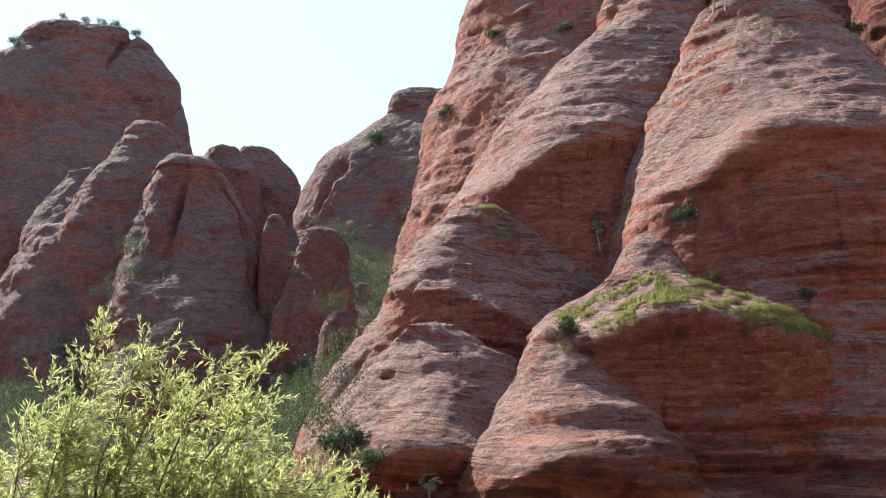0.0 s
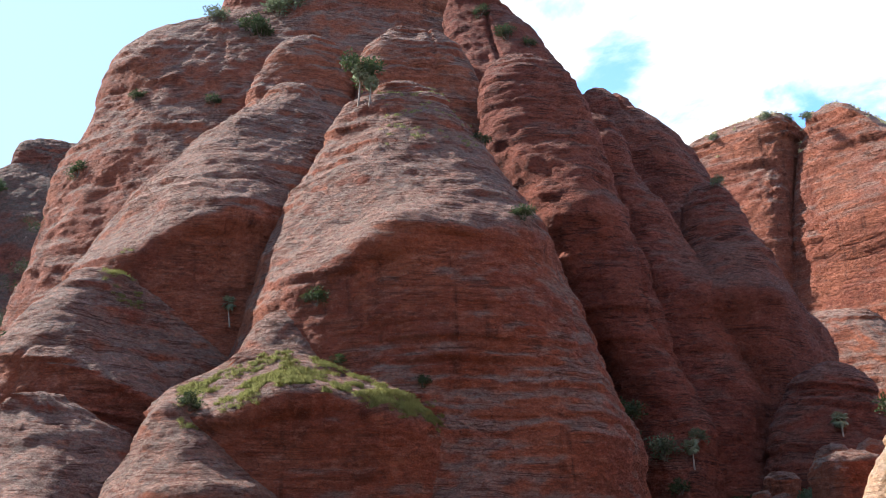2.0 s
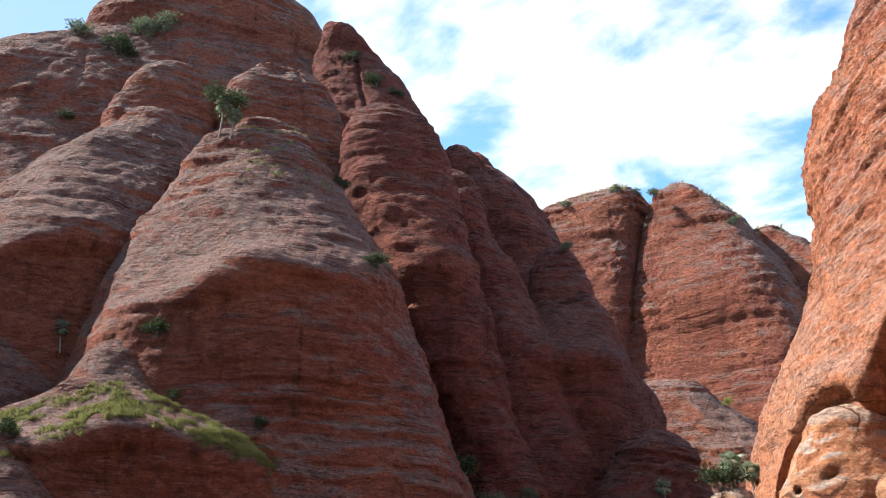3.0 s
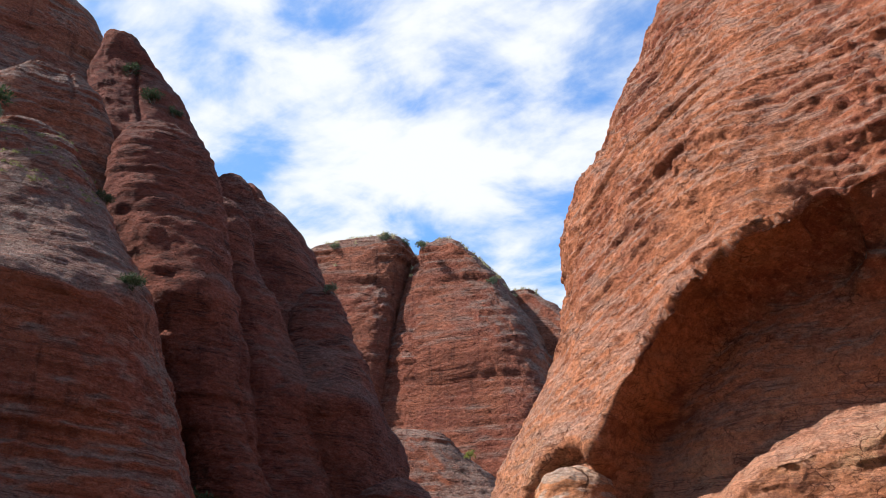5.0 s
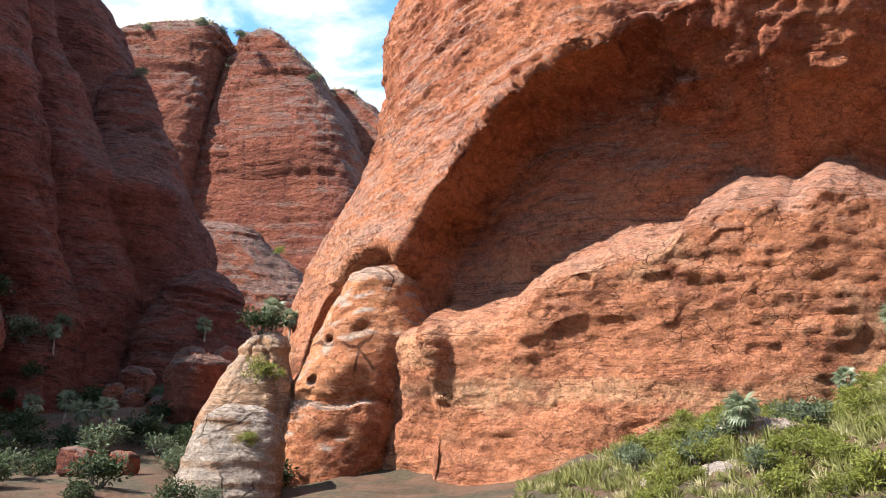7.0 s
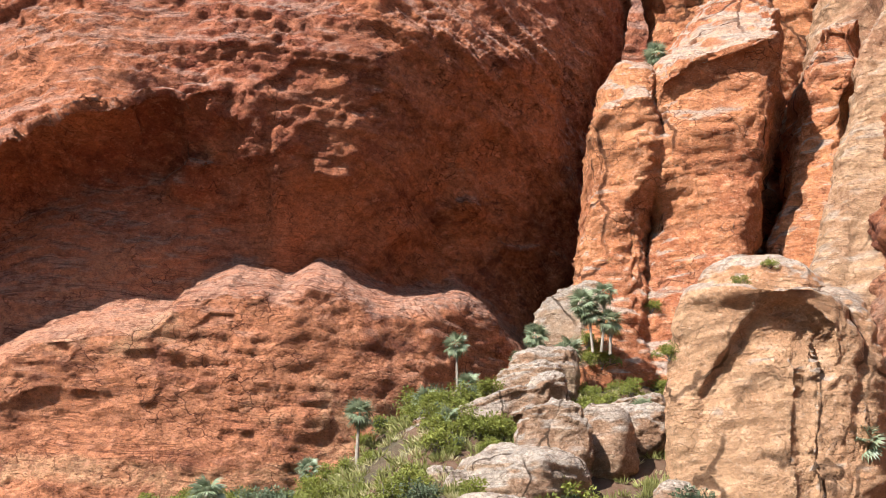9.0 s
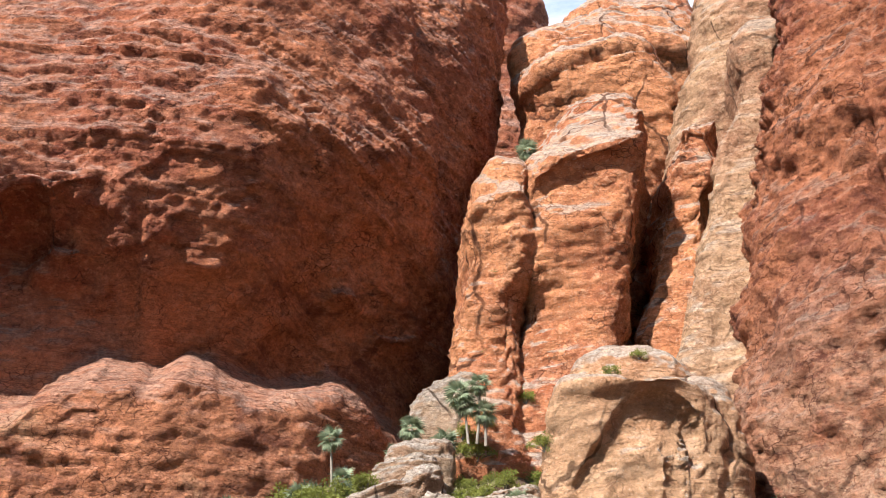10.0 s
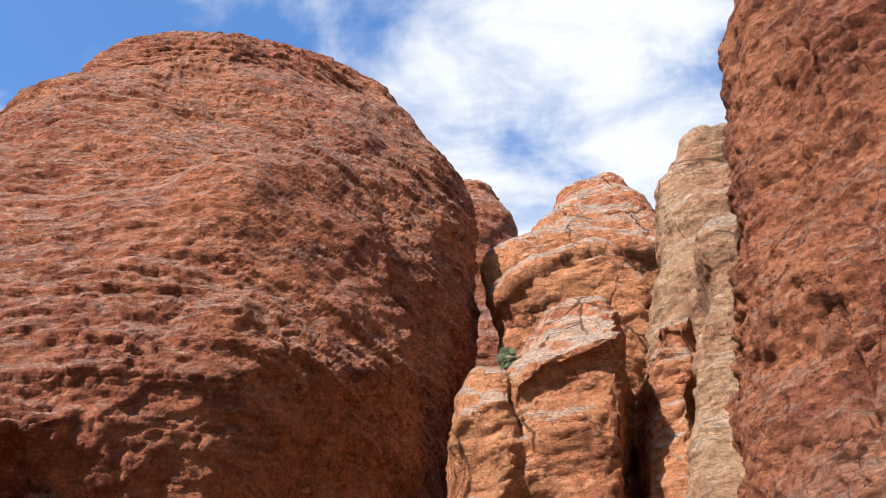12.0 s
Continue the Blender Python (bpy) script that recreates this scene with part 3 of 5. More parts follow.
# ---- ground ----
G_AZ = (-180, -25, -12, -6, 2, 25, 41, 55, 75, 85, 95, 105, 115, 180)
G_R = (25, 42, 55, 75, 110, 170, 230)
G_H = (
    (0, 0, 0, 0, 0, 0, 0),
    (-1, -1, -1, 0, 4, 14, 26),
    (-1, -1, -1, -1, 1, 10, 26),
    (-1, -1, -1, 0, 5, 25, 58),
    (-1, -0.4, 0, 0, 3, 18, 40),
    (-1, -0.4, 0, 0, 2, 8, 12),
    (-1, -0.4, 0, 2.5, 9, 18, 20),
    (-1, 0.1, 1, 3, 5, 8, 8),
    (-1, 2, 4.8, 9, 12, 12, 8),
    (-0.5, 4.9, 10.8, 15, 18, 14, 8),
    (0, 3.6, 11.5, 18, 30, 40, 20),
    (0, 2.8, 5, 14, 30, 40, 20),
    (0, 1.1, 2, 6, 10, 10, 8),
    (0, 0, 0, 0, 0, 0, 0))


def ground_height(x, y):
    """Height of the gorge floor at arrays x, y."""
    x, y = np.asarray(x, float), np.asarray(y, float)
    az, r = np.degrees(np.arctan2(x, y)), np.hypot(x, y)
    table, ga, gr = np.array(G_H, float), np.array(G_AZ, float), np.array(G_R, float)
    i = np.clip(np.searchsorted(ga, az) - 1, 0, len(ga) - 2)
    j = np.clip(np.searchsorted(gr, r) - 1, 0, len(gr) - 2)
    u, v = smooth(0, 1, (az - ga[i]) / (ga[i + 1] - ga[i])), np.clip((r - gr[j]) / (gr[j + 1] - gr[j]), 0, 1)
    h = (table[i, j] * (1 - u) + table[i + 1, j] * u) * (1 - v) + (table[i, j + 1] * (1 - u) + table[i + 1, j + 1] * u) * v
    p = np.stack([x, y, 0 * x], -1)
    h = h * np.clip(r / 25, 0, 1) * (1 - smooth(320, 900, r))
    return h + smooth(5, 40, r) * (1 - smooth(350, 900, r)) * (0.9 * fbm(p / 11, 3, 3) + 0.25 * fbm(p / 2.5, 2, 4))


def build_ground():
    r = np.concatenate([np.linspace(0.004, 30, 42), np.geomspace(30.6, 260, 200)[0:], np.geomspace(270, 4500, 30)])
    a = np.radians(np.concatenate([np.arange(-40, 125, 0.35), np.arange(125, 320, 3.0)]))
    A, Rr = np.meshgrid(a, r)
    x, y = Rr * np.sin(A), Rr * np.cos(A)
    pos = np.stack([x, y, ground_height(x, y)], -1).reshape(-1, 3)
    ob = new("ground", mesh_from("ground", pos, grid_faces(len(r), len(a)), SOIL))
    return tagged(ob, "red sandy gorge floor with grass and low scrub", "ground", kind="structure")


build_ground()

# ---- rock masses ----
left = thing("sandstone_dome", "rounded red sandstone domes with grey crust above the gorge", "rock dome")
rock("buttress", -20.6, 268, ((-3.0, -35.3, 45.3), (17.7, -35.3, 45.3), (37.2, -35.6, 42.8), (55.4, -35.8, 40.2), (72.3, -35.2, 36.7), (87.5, -32.9, 31.6), (100.8, -29.5, 26.2), (111.6, -23.6, 22.2), (118.2, -17.7, 14.7)), 46, 8, 1.1, 2.2, STONE_FAR, left, seed=3, crags=0.6, lumps=1.6, beds=0.4, flutes=1.6, size=1.7, dome=(7.3, -4.3))
rock("buttress", -18.0, 216, ((-3.0, -12.4, 25.5), (10.7, -12.4, 25.5), (23.7, -13.0, 24.2), (35.8, -13.6, 22.8), (47.0, -13.8, 21.6), (57.2, -12.7, 18.2), (66.0, -8.4, 15.2), (73.2, -3.5, 11.7), (77.6, -2.2, 8.7)), 30, 4, 1.15, 2.2, STONE_FAR, left, seed=3, crags=0.6, lumps=1.6, beds=0.4, flutes=1.6, size=1.7, dome=(4.6, -1.5))
rock("buttress", -19.6, 222, ((-3.0, -17.9, 18.6), (9.3, -17.9, 18.6), (20.9, -18.0, 16.9), (31.7, -18.0, 14.8), (41.8, -16.4, 12.9), (50.8, -14.5, 10.8), (58.7, -12.7, 8.7), (65.1, -10.7, 6.9), (69.1, -8.1, 5.0)), 38, 4, 1.15, 2.2, STONE_FAR, left, seed=3, crags=0.6, lumps=1.6, beds=0.4, flutes=1.6, size=1.7, dome=(3.6, -1.2))
rock("buttress", -14.2, 197, ((-3.0, -19.4, 25.0), (8.4, -18.9, 24.4), (19.2, -17.3, 22.0), (29.2, -15.8, 18.5), (38.5, -15.3, 13.5), (46.9, -12.8, 12.5), (54.3, -11.0, 11.2), (60.2, -9.4, 7.8), (63.9, -6.9, 3.9)), 30, 4, 1.4, 2.3, STONE_FAR, left, seed=3, crags=0.6, lumps=1.6, beds=0.4, flutes=1.6, size=1.7, dome=(2.2, -0.7))
rock("buttress", -16.6, 205, ((-3.0, -9.5, 6.8), (4.9, -9.4, 6.7), (12.4, -8.9, 5.8), (19.4, -8.4, 5.0), (25.8, -7.9, 3.6), (31.6, -7.4, 2.0), (36.7, -7.0, 0.7), (40.9, -6.8, -0.9), (43.4, -6.7, -1.9)), 24, 3, 1.6, 2.3, STONE_FAR, left, seed=3, crags=0.6, lumps=1.6, beds=0.4, flutes=1.6, size=1.7, dome=(2.6, -0.5))
leftfar = thing("distant_ridge", "hazy rounded red sandstone ridge behind the valley", "rock ridge")
rock("buttress", -12.2, 290, ((-3.0, -14.1, 11.8), (14.5, -14.1, 11.8), (31.0, -14.1, 11.8), (46.4, -13.1, 10.7), (60.6, -12.2, 9.7), (73.5, -11.4, 8.8), (84.8, -10.5, 7.0), (93.9, -9.1, 4.7), (99.5, -7.1, 1.1)), 15, 4, 1.8, 2.3, STONE_FAR, leftfar, seed=23, crags=0.6, lumps=1.6, beds=0.4, flutes=1.6, size=1.7, dome=(2.5, -0.5))
rock("buttress", -10.0, 300, ((-3.0, -20.0, 18.6), (15.1, -20.0, 18.6), (32.2, -19.9, 18.5), (48.2, -19.2, 16.2), (62.9, -18.6, 14.1), (76.3, -18.0, 12.0), (87.9, -15.8, 9.4), (97.4, -12.7, 6.7), (103.2, -9.6, 3.0)), 26, 4, 1.2, 2.4, STONE_FAR, leftfar, seed=23, crags=0.6, lumps=1.6, beds=0.4, flutes=1.6, size=1.7, dome=(3.6, -0.2))
rock("buttress", -1.5, 270, ((-3.0, -52.6, 53.8), (15.7, -52.6, 53.8), (33.4, -48.6, 51.8), (49.9, -43.6, 49.3), (65.2, -38.2, 46.7), (79.0, -32.2, 43.8), (91.0, -26.7, 41.3), (100.8, -15.7, 37.1), (106.8, -7.8, 34.5)), 48, 8, 1.2, 2.2, STONE_FAR, leftfar, seed=23, crags=0.6, lumps=1.6, beds=0.4, flutes=1.6, size=1.7, dome=(10.7, -7.6))
tagged(rock("rock_pillar", -6.9, 182, ((-3.0, -10.9, 8.4), (5.9, -10.9, 8.4), (14.3, -10.9, 8.4), (22.1, -10.5, 8.1), (29.4, -9.3, 7.2), (35.9, -7.9, 6.2), (41.7, -6.6, 5.0), (46.3, -5.4, 4.4), (49.2, -3.9, 2.9)), 8, 3, 1.8, 2.5, STONE_FAR, seed=25, crags=0.6, dome=(1.5, -0.4)), "squat red sandstone pillar among green scrub", "rock pillar")
tagged(rock("boulder", -9.6, 192, ((-3, -3.2, 3.2), (8, -3.2, 3.2), (18.3, -3.2, 3.2), (27.7, -3.2, 3.2), (36.1, -3.2, 3.2), (43.1, -3.2, 3.1), (47.6, -3.2, 2.8)), 5, 2, 1.8, 2.3, STONE_FAR, seed=26, size=0.5, dome=(8.2, -0.3)), "small round red boulder above the green scrub", "boulder")
tagged(rock("boulder", -5.9, 160, ((-3, -5.7, 5.5), (3.4, -5.7, 5.5), (9.3, -5.7, 5.5), (14.8, -5.2, 4.8), (19.6, -4.1, 3.8), (23.7, -3.2, 3.2), (26.3, -2.9, 3)), 6, 3, 2, 2.6, STONE_FAR, seed=27, size=0.5, dome=(4.8, 0.0)), "tall dark red boulder at the foot of the massif", "boulder")
massif = thing("sandstone_massif", "great bedded red sandstone massif with grey crusted buttresses", "rock massif")
rock("buttress", 11.8, 140.2, ((-3, -41.2, 41.4), (9.8, -41.2, 41.4), (22, -39.7, 41.4), (33.7, -36.9, 41.4), (44.7, -33.9, 39.5), (54.9, -31.9, 37.4), (64.3, -28.8, 35), (72.6, -26.9, 32.3), (79.6, -21.5, 30), (84.1, -10.9, 28.1)), 23.8, 6.8, 1.8, 2.3, STONE_RED, massif, seed=5, crags=0.35, lumps=1.15, beds=0.85, flutes=0.4, pits=0.0, dome=(14.2, 2.1))
rock("buttress", 28.3, 127.5, ((-3.0, -14.8, 21.4), (11.3, -14.8, 21.4), (24.8, -15.1, 18.7), (37.5, -15.6, 13.7), (49.2, -15.8, 9.5), (59.7, -15.9, 4.9), (68.9, -15.9, 1.2), (76.4, -15.9, -3.1), (81.0, -14.7, -7.4)), 21.2, 5.1, 1.6, 2.3, STONE_GULLY_SHADED, massif, seed=5, crags=0.35, lumps=1.7, beds=0.8, flutes=0.8, pits=0.0, dome=(2.9, -1.0))
rock("buttress", 7.3, 108.8, ((-3, -16.1, 14.7), (5.5, -16.1, 14.7), (13.7, -16.1, 14.7), (21.4, -15.9, 14.7), (28.8, -14.7, 14.5), (35.6, -12.1, 14.4), (41.8, -8.3, 15.5), (47.4, -3.4, 16.2), (52, 2.3, 14.9), (55, 5.5, 13.3)), 20.4, 4.2, 1.3, 2.2, STONE_RED, massif, seed=5, crags=0.35, lumps=1.15, beds=0.85, flutes=0.4, pits=0.0, brow=(33.1, 17.0, 15.6), tilt=0.28, dome=(3.1, 0.1))
rock("buttress", 12.7, 118.1, ((-3, -7.9, 8.1), (10.5, -7.9, 8.1), (23, -7.9, 8.1), (34.5, -7.9, 8.1), (44.7, -7.9, 8.1), (53.2, -7.2, 7.5), (58.6, -6.5, 7)), 11.9, 3.4, 1.6, 2.3, STONE_RED, massif, seed=5, crags=0.35, lumps=1.15, beds=0.85, flutes=0.4, pits=0.0, brow=(52.7, 9.3, 6.8), dome=(10.0, 1.3))
rock("buttress", 20.1, 96.0, ((-3, -20, 20), (4.4, -20, 20), (11.6, -19.9, 19.9), (18.3, -19.2, 18), (24.7, -17.2, 15.3), (30.7, -16, 12.7), (36.1, -14.4, 10.5), (41, -11.6, 8), (45, -9.6, 5.7), (47.6, -8.1, 3.9)), 22.1, 3.4, 1.5, 2.2, STONE_RED, massif, seed=5, crags=0.35, lumps=1.15, beds=0.85, flutes=0.4, pits=0.0, brow=(28.1, 17.0, 16.0), tilt=0.2, dome=(2.7, 0.5))
rock("buttress", 20.4, 118.1, ((-3, -10.6, 10.4), (10.9, -10.6, 10.4), (23.9, -10.6, 10.4), (35.7, -10.6, 10.4), (46.3, -10.5, 9.2), (55.1, -9.9, 8), (60.7, -9, 7.2)), 7.6, 4.2, 2, 2.8, STONE_RED, massif, seed=5, crags=0.35, lumps=1.15, beds=0.85, flutes=0.4, pits=0.0, dome=(10.4, -0.7))
rock("buttress", 19.3, 98.6, ((38.2, -4.5, 4.4), (40.8, -4.5, 4.4), (43.3, -4.5, 4.4), (45.5, -4.5, 4.4), (47.5, -4.5, 4.4), (49.2, -4.3, 4), (50.3, -4.2, 3.8)), 4.2, 3.4, 2, 2.8, STONE_RED, massif, seed=5, crags=0.35, lumps=1.15, beds=0.85, flutes=0.4, pits=0.0, dome=(2.0, -0.6))
rock("buttress", 2.4, 96.0, ((-3, -17.5, 17.5), (1.6, -17.5, 17.5), (6, -17.5, 17.5), (10.2, -16.1, 16.9), (14.1, -14, 16.3), (17.8, -11.4, 15.7), (21.2, -9.5, 14.5), (24.2, -7.6, 11.7), (26.7, -5.4, 7.1), (28.3, -3.8, 3.6)), 17.0, 3.4, 1.3, 2.3, STONE_RED, massif, seed=5, crags=0.35, lumps=1.15, beds=0.85, flutes=0.4, pits=0.0, brow=(17.0, 11.5, 10.5), tilt=-0.45, dome=(1.6, -0.7))
rock("buttress", -0.8, 84.1, ((-3, -10.8, 10.9), (-0.2, -10.8, 10.9), (2.4, -10.7, 10.7), (4.9, -10.1, 10.2), (7.3, -8.7, 9.7), (9.5, -7.3, 9.2), (11.5, -6.2, 8.2), (13.3, -5.1, 7), (14.8, -4.1, 4.4), (15.7, -3.1, 2.5)), 14.4, 2.1, 1.3, 2.3, STONE_RED, massif, seed=5, crags=0.35, lumps=1.15, beds=0.85, flutes=0.4, pits=0.0, brow=(4.2, 12.8, 11.5), dome=(1.2, -0.0))
rock("buttress", 7.2, 77.3, ((-3, -9.2, 9.3), (0.5, -9.2, 9.3), (3.8, -8.6, 8.2), (6.8, -7.3, 6.1), (9.5, -5.5, 3.8), (11.7, -4.1, 1.7), (13.2, -3.1, 0.4)), 12.8, 2.5, 1.3, 2.2, STONE_RED, massif, seed=5, crags=0.35, lumps=1.15, beds=0.85, flutes=0.4, pits=0.0, brow=(3.4, 11.9, 11.0), dome=(1.0, 0.1))
rock("buttress", 13.6, 82.5, ((-3, -13.8, 13.7), (1.7, -13.8, 13.7), (6.1, -13.4, 13), (10.1, -13.1, 11.6), (13.7, -12.7, 9.7), (16.7, -11, 4.7), (18.6, -6.5, -0.1)), 9.3, 1.7, 1.2, 2.3, STONE_RED, massif, seed=5, crags=0.35, lumps=1.15, beds=0.85, flutes=0.4, pits=0.0, brow=(13.3, 9.5, 8.6), tilt=-0.03, dome=(0.9, 0.0))
rock("buttress", 22.1, 84.1, ((-3, -5.9, 6), (0.9, -5.9, 6), (4.4, -5.6, 6), (7.7, -5.2, 5.4), (10.7, -4.8, 3.8), (13.1, -4.5, 2.2), (14.7, -4, 1)), 11.9, 3.4, 1.4, 2.3, STONE_RED, massif, seed=5, crags=0.35, lumps=1.15, beds=0.85, flutes=0.4, pits=0.0, dome=(2.9, -0.4))
rock("buttress", 12.5, 85.8, ((17, -4.2, 4.3), (18.3, -4.2, 4.3), (19.5, -4.2, 3.9), (20.6, -4, 3.3), (21.6, -3.5, 2.8), (22.4, -3, 2), (22.9, -2.5, 1.5)), 5.1, 2.5, 1.5, 2.3, STONE_RED, massif, seed=5, crags=0.35, lumps=1.15, beds=0.85, flutes=0.4, pits=0.0, dome=(1.0, 0.2))
rock("buttress", 29.7, 110.5, ((-3, 2, 11.8), (5.3, 2, 11.8), (13.2, 2, 11.8), (20.7, 1, 9.7), (27.8, -2.6, 6.9), (34.4, -5.5, 5.6), (40.5, -7.3, 4), (45.9, -8.8, 2.6), (50.4, -10.3, 1.4), (53.2, -11.1, 0.6)), 13.6, 3.4, 1.3, 2.3, STONE_GULLY_SHADED, massif, seed=5, crags=0.35, lumps=1.7, beds=0.8, flutes=0.8, pits=0.0, brow=(38.2, 7.6, 6.8), dome=(9.2, -1.9))
rock("buttress", 33.7, 118.1, ((-3, -2.9, 11.3), (8.2, -2.9, 11.3), (18.7, -3.2, 10.4), (28.3, -4, 7.2), (36.8, -6.1, 3.7), (43.9, -8.2, 1), (48.5, -9.8, -1.4)), 13.6, 3.4, 1.3, 2.3, STONE_GULLY_SHADED, massif, seed=5, crags=0.35, lumps=1.7, beds=0.8, flutes=0.8, pits=0.0, dome=(8.4, -2.2))
rock("buttress", 37.2, 140.2, ((-3, -14.9, 18.3), (12.1, -14.9, 18.3), (26.1, -15.3, 14), (39, -15.9, 7.5), (50.4, -17.1, 2.3), (60, -18.2, -2.5), (66.1, -17.9, -9.4)), 18.7, 5.1, 1.4, 2.3, STONE_GULLY_SHADED, massif, seed=5, crags=0.35, lumps=1.7, beds=0.8, flutes=0.8, pits=0.0, dome=(4.4, -2.1))
rock("buttress", 38.3, 121.5, ((-3, -8.6, 8.4), (6.4, -8.6, 8.4), (15.1, -8.5, 8.2), (23.1, -8.4, 6.6), (30.2, -8, 5.1), (36.1, -7.4, 2.8), (39.9, -6.7, 0.9)), 13.6, 3.4, 1.5, 2.4, STONE_GULLY_SHADED, massif, seed=5, crags=0.35, lumps=1.7, beds=0.8, flutes=0.8, pits=0.0, brow=(29.8, 10.2, 9.3), dome=(7.0, -0.6))
tagged(rock("rock_mound", 41.9, 108.8, ((-3, -7.2, 7.1), (1.5, -7.2, 7.1), (5.8, -7.2, 6.8), (9.7, -7.1, 6.4), (13.1, -6.5, 5.7), (16, -5.5, 4.8), (17.8, -4.6, 4.1)), 10.2, 3.4, 1.5, 2.3, STONE_GULLY_SHADED, seed=28, dome=(3.4, 0.5)), "rounded grey bedded mound in the shaded ravine", "rock mound")
far = thing("cliff_face", "sunlit banded red cliff at the head of the ravine", "cliff")
rock("buttress", 39.4, 217, ((-3.0, -24.9, 8.8), (12.9, -24.9, 8.8), (28.0, -24.9, 8.8), (42.0, -23.3, 9.0), (55.0, -21.3, 9.3), (66.7, -19.6, 9.8), (77.0, -17.2, 10.4), (85.3, -15.2, 11.4), (90.4, -13.1, 12.1)), 16, 8, 1.6, 5.5, STONE_RED, far, seed=11, lumps=1.0, crags=0.9, beds=1.5, flutes=0.4, yaw=22, dome=(5.3, 3.6))
rock("buttress", 45.1, 212, ((-3.0, -22.3, 25.7), (13.1, -22.3, 25.7), (28.2, -22.3, 25.7), (42.4, -19.7, 24.9), (55.5, -16.7, 22.9), (67.3, -13.8, 19.1), (77.7, -11.5, 14.1), (86.1, -9.6, 9.2), (91.2, -7.7, 3.4)), 16, 8, 1.6, 5.5, STONE_RED, far, seed=11, lumps=1.0, crags=0.9, beds=1.5, flutes=0.4, yaw=22, dome=(3.0, -2.0))
rock("buttress", 50.2, 222, ((-3.0, -19.3, 25.6), (11.9, -19.3, 25.6), (26.1, -19.3, 25.6), (39.3, -18.5, 24.4), (51.4, -17.0, 22.7), (62.4, -15.7, 19.1), (72.1, -13.5, 13.1), (79.9, -10.8, 6.0), (84.6, -9.2, 0.4)), 14, 8, 1.6, 5.5, STONE_RED, far, seed=11, lumps=1.0, crags=0.9, beds=1.5, flutes=0.4, yaw=22, dome=(2.4, -0.9))
rock("buttress", 44.4, 190, ((-3.0, -19.7, 18.6), (4.8, -19.7, 18.6), (12.2, -19.7, 18.6), (19.1, -19.7, 18.6), (25.4, -19.7, 18.6), (31.2, -18.5, 15.4), (36.2, -16.6, 10.8), (40.3, -15.0, 5.6), (42.8, -13.6, 2.4)), 16, 6, 1.5, 2.5, STONE_RED, far, seed=11, lumps=1.0, crags=0.9, beds=1.5, flutes=0.4, yaw=18, dome=(3.6, -0.7))
cliff = thing("overhanging_cliff", "orange sandstone cliff with a deep shaded overhang", "cliff")
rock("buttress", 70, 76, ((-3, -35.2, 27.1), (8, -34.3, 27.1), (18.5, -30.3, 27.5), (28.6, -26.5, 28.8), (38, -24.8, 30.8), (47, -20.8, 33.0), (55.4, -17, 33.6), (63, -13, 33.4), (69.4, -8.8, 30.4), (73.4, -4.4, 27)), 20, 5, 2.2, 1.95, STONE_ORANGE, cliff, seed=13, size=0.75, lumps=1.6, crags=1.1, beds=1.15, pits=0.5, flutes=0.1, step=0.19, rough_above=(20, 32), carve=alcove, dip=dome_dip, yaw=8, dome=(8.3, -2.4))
rock("buttress", 50.2, 68, ((-3.0, -6.6, 2.1), (-0.2, -5.8, 2.7), (2.4, -5.1, 3.4), (4.8, -4.5, 4.5), (7.1, -3.8, 5.4), (9.1, -2.7, 5.7), (10.9, -1.9, 5.4), (12.3, -1.1, 4.8), (13.2, -0.5, 4.4)), 5, 3, 1.6, 2.4, STONE_PALE, cliff, seed=13, size=0.75, lumps=1.7, crags=1.2, beds=1.5, pits=0.2, flutes=0.15, rough_above=(20, 32), carve=pockets, dome=(1.7, 0.1))
gully = thing("rock_buttress", "pale and orange sandstone pillars stacked in a gully", "rock pillars")
rock("buttress", 93.3, 64, ((-3.0, -2.8, 3.2), (3.3, -2.8, 3.2), (9.2, -2.8, 3.2), (14.8, -2.8, 3.2), (19.9, -2.5, 3.5), (24.6, -2.2, 3.8), (28.6, -1.6, 4.1), (31.9, -0.4, 4.2), (33.9, 0.6, 4.1)), 5, 3.2, 2.2, 3.4, STONE_PALE, gully, seed=17, size=0.7, crags=1.3, lumps=2.0, beds=0.35, flutes=0.6, pits=0.2, brow=(30.3, 5.3, 4.6), tilt=0.2, dome=(1.6, 0.1))
rock("buttress", 98.8, 66, ((-3.0, -6.2, 2.0), (4.4, -6.2, 2.0), (11.4, -6.2, 2.0), (18.0, -5.5, 2.6), (24.1, -4.1, 4.3), (29.5, -3.2, 5.5), (34.3, -2.9, 6.4), (38.2, -1.6, 6.4), (40.6, 0.1, 5.6)), 7, 2.2, 2.4, 4.0, STONE_PALE, gully, seed=17, size=0.7, crags=1.3, lumps=2.0, beds=0.35, flutes=0.6, pits=0.2, brow=(33.5, 7.4, 5.6), tilt=0.22, dome=(1.4, 0.0))
rock("buttress", 99.6, 80, ((-3.0, -6.8, 7.1), (6.8, -6.8, 7.1), (16.1, -6.8, 7.1), (24.8, -6.8, 7.1), (32.8, -6.8, 7.3), (40.0, -5.8, 8.6), (46.3, -4.8, 9.1), (51.5, -5.4, 7.2), (54.6, -5.1, 4.3)), 7, 2, 2, 2.4, STONE_PALE, gully, seed=17, size=0.7, crags=1.3, lumps=2.0, beds=0.35, flutes=0.6, pits=0.2, brow=(50.5, 7.2, 5.2), tilt=0.25, dome=(3.6, 1.7))
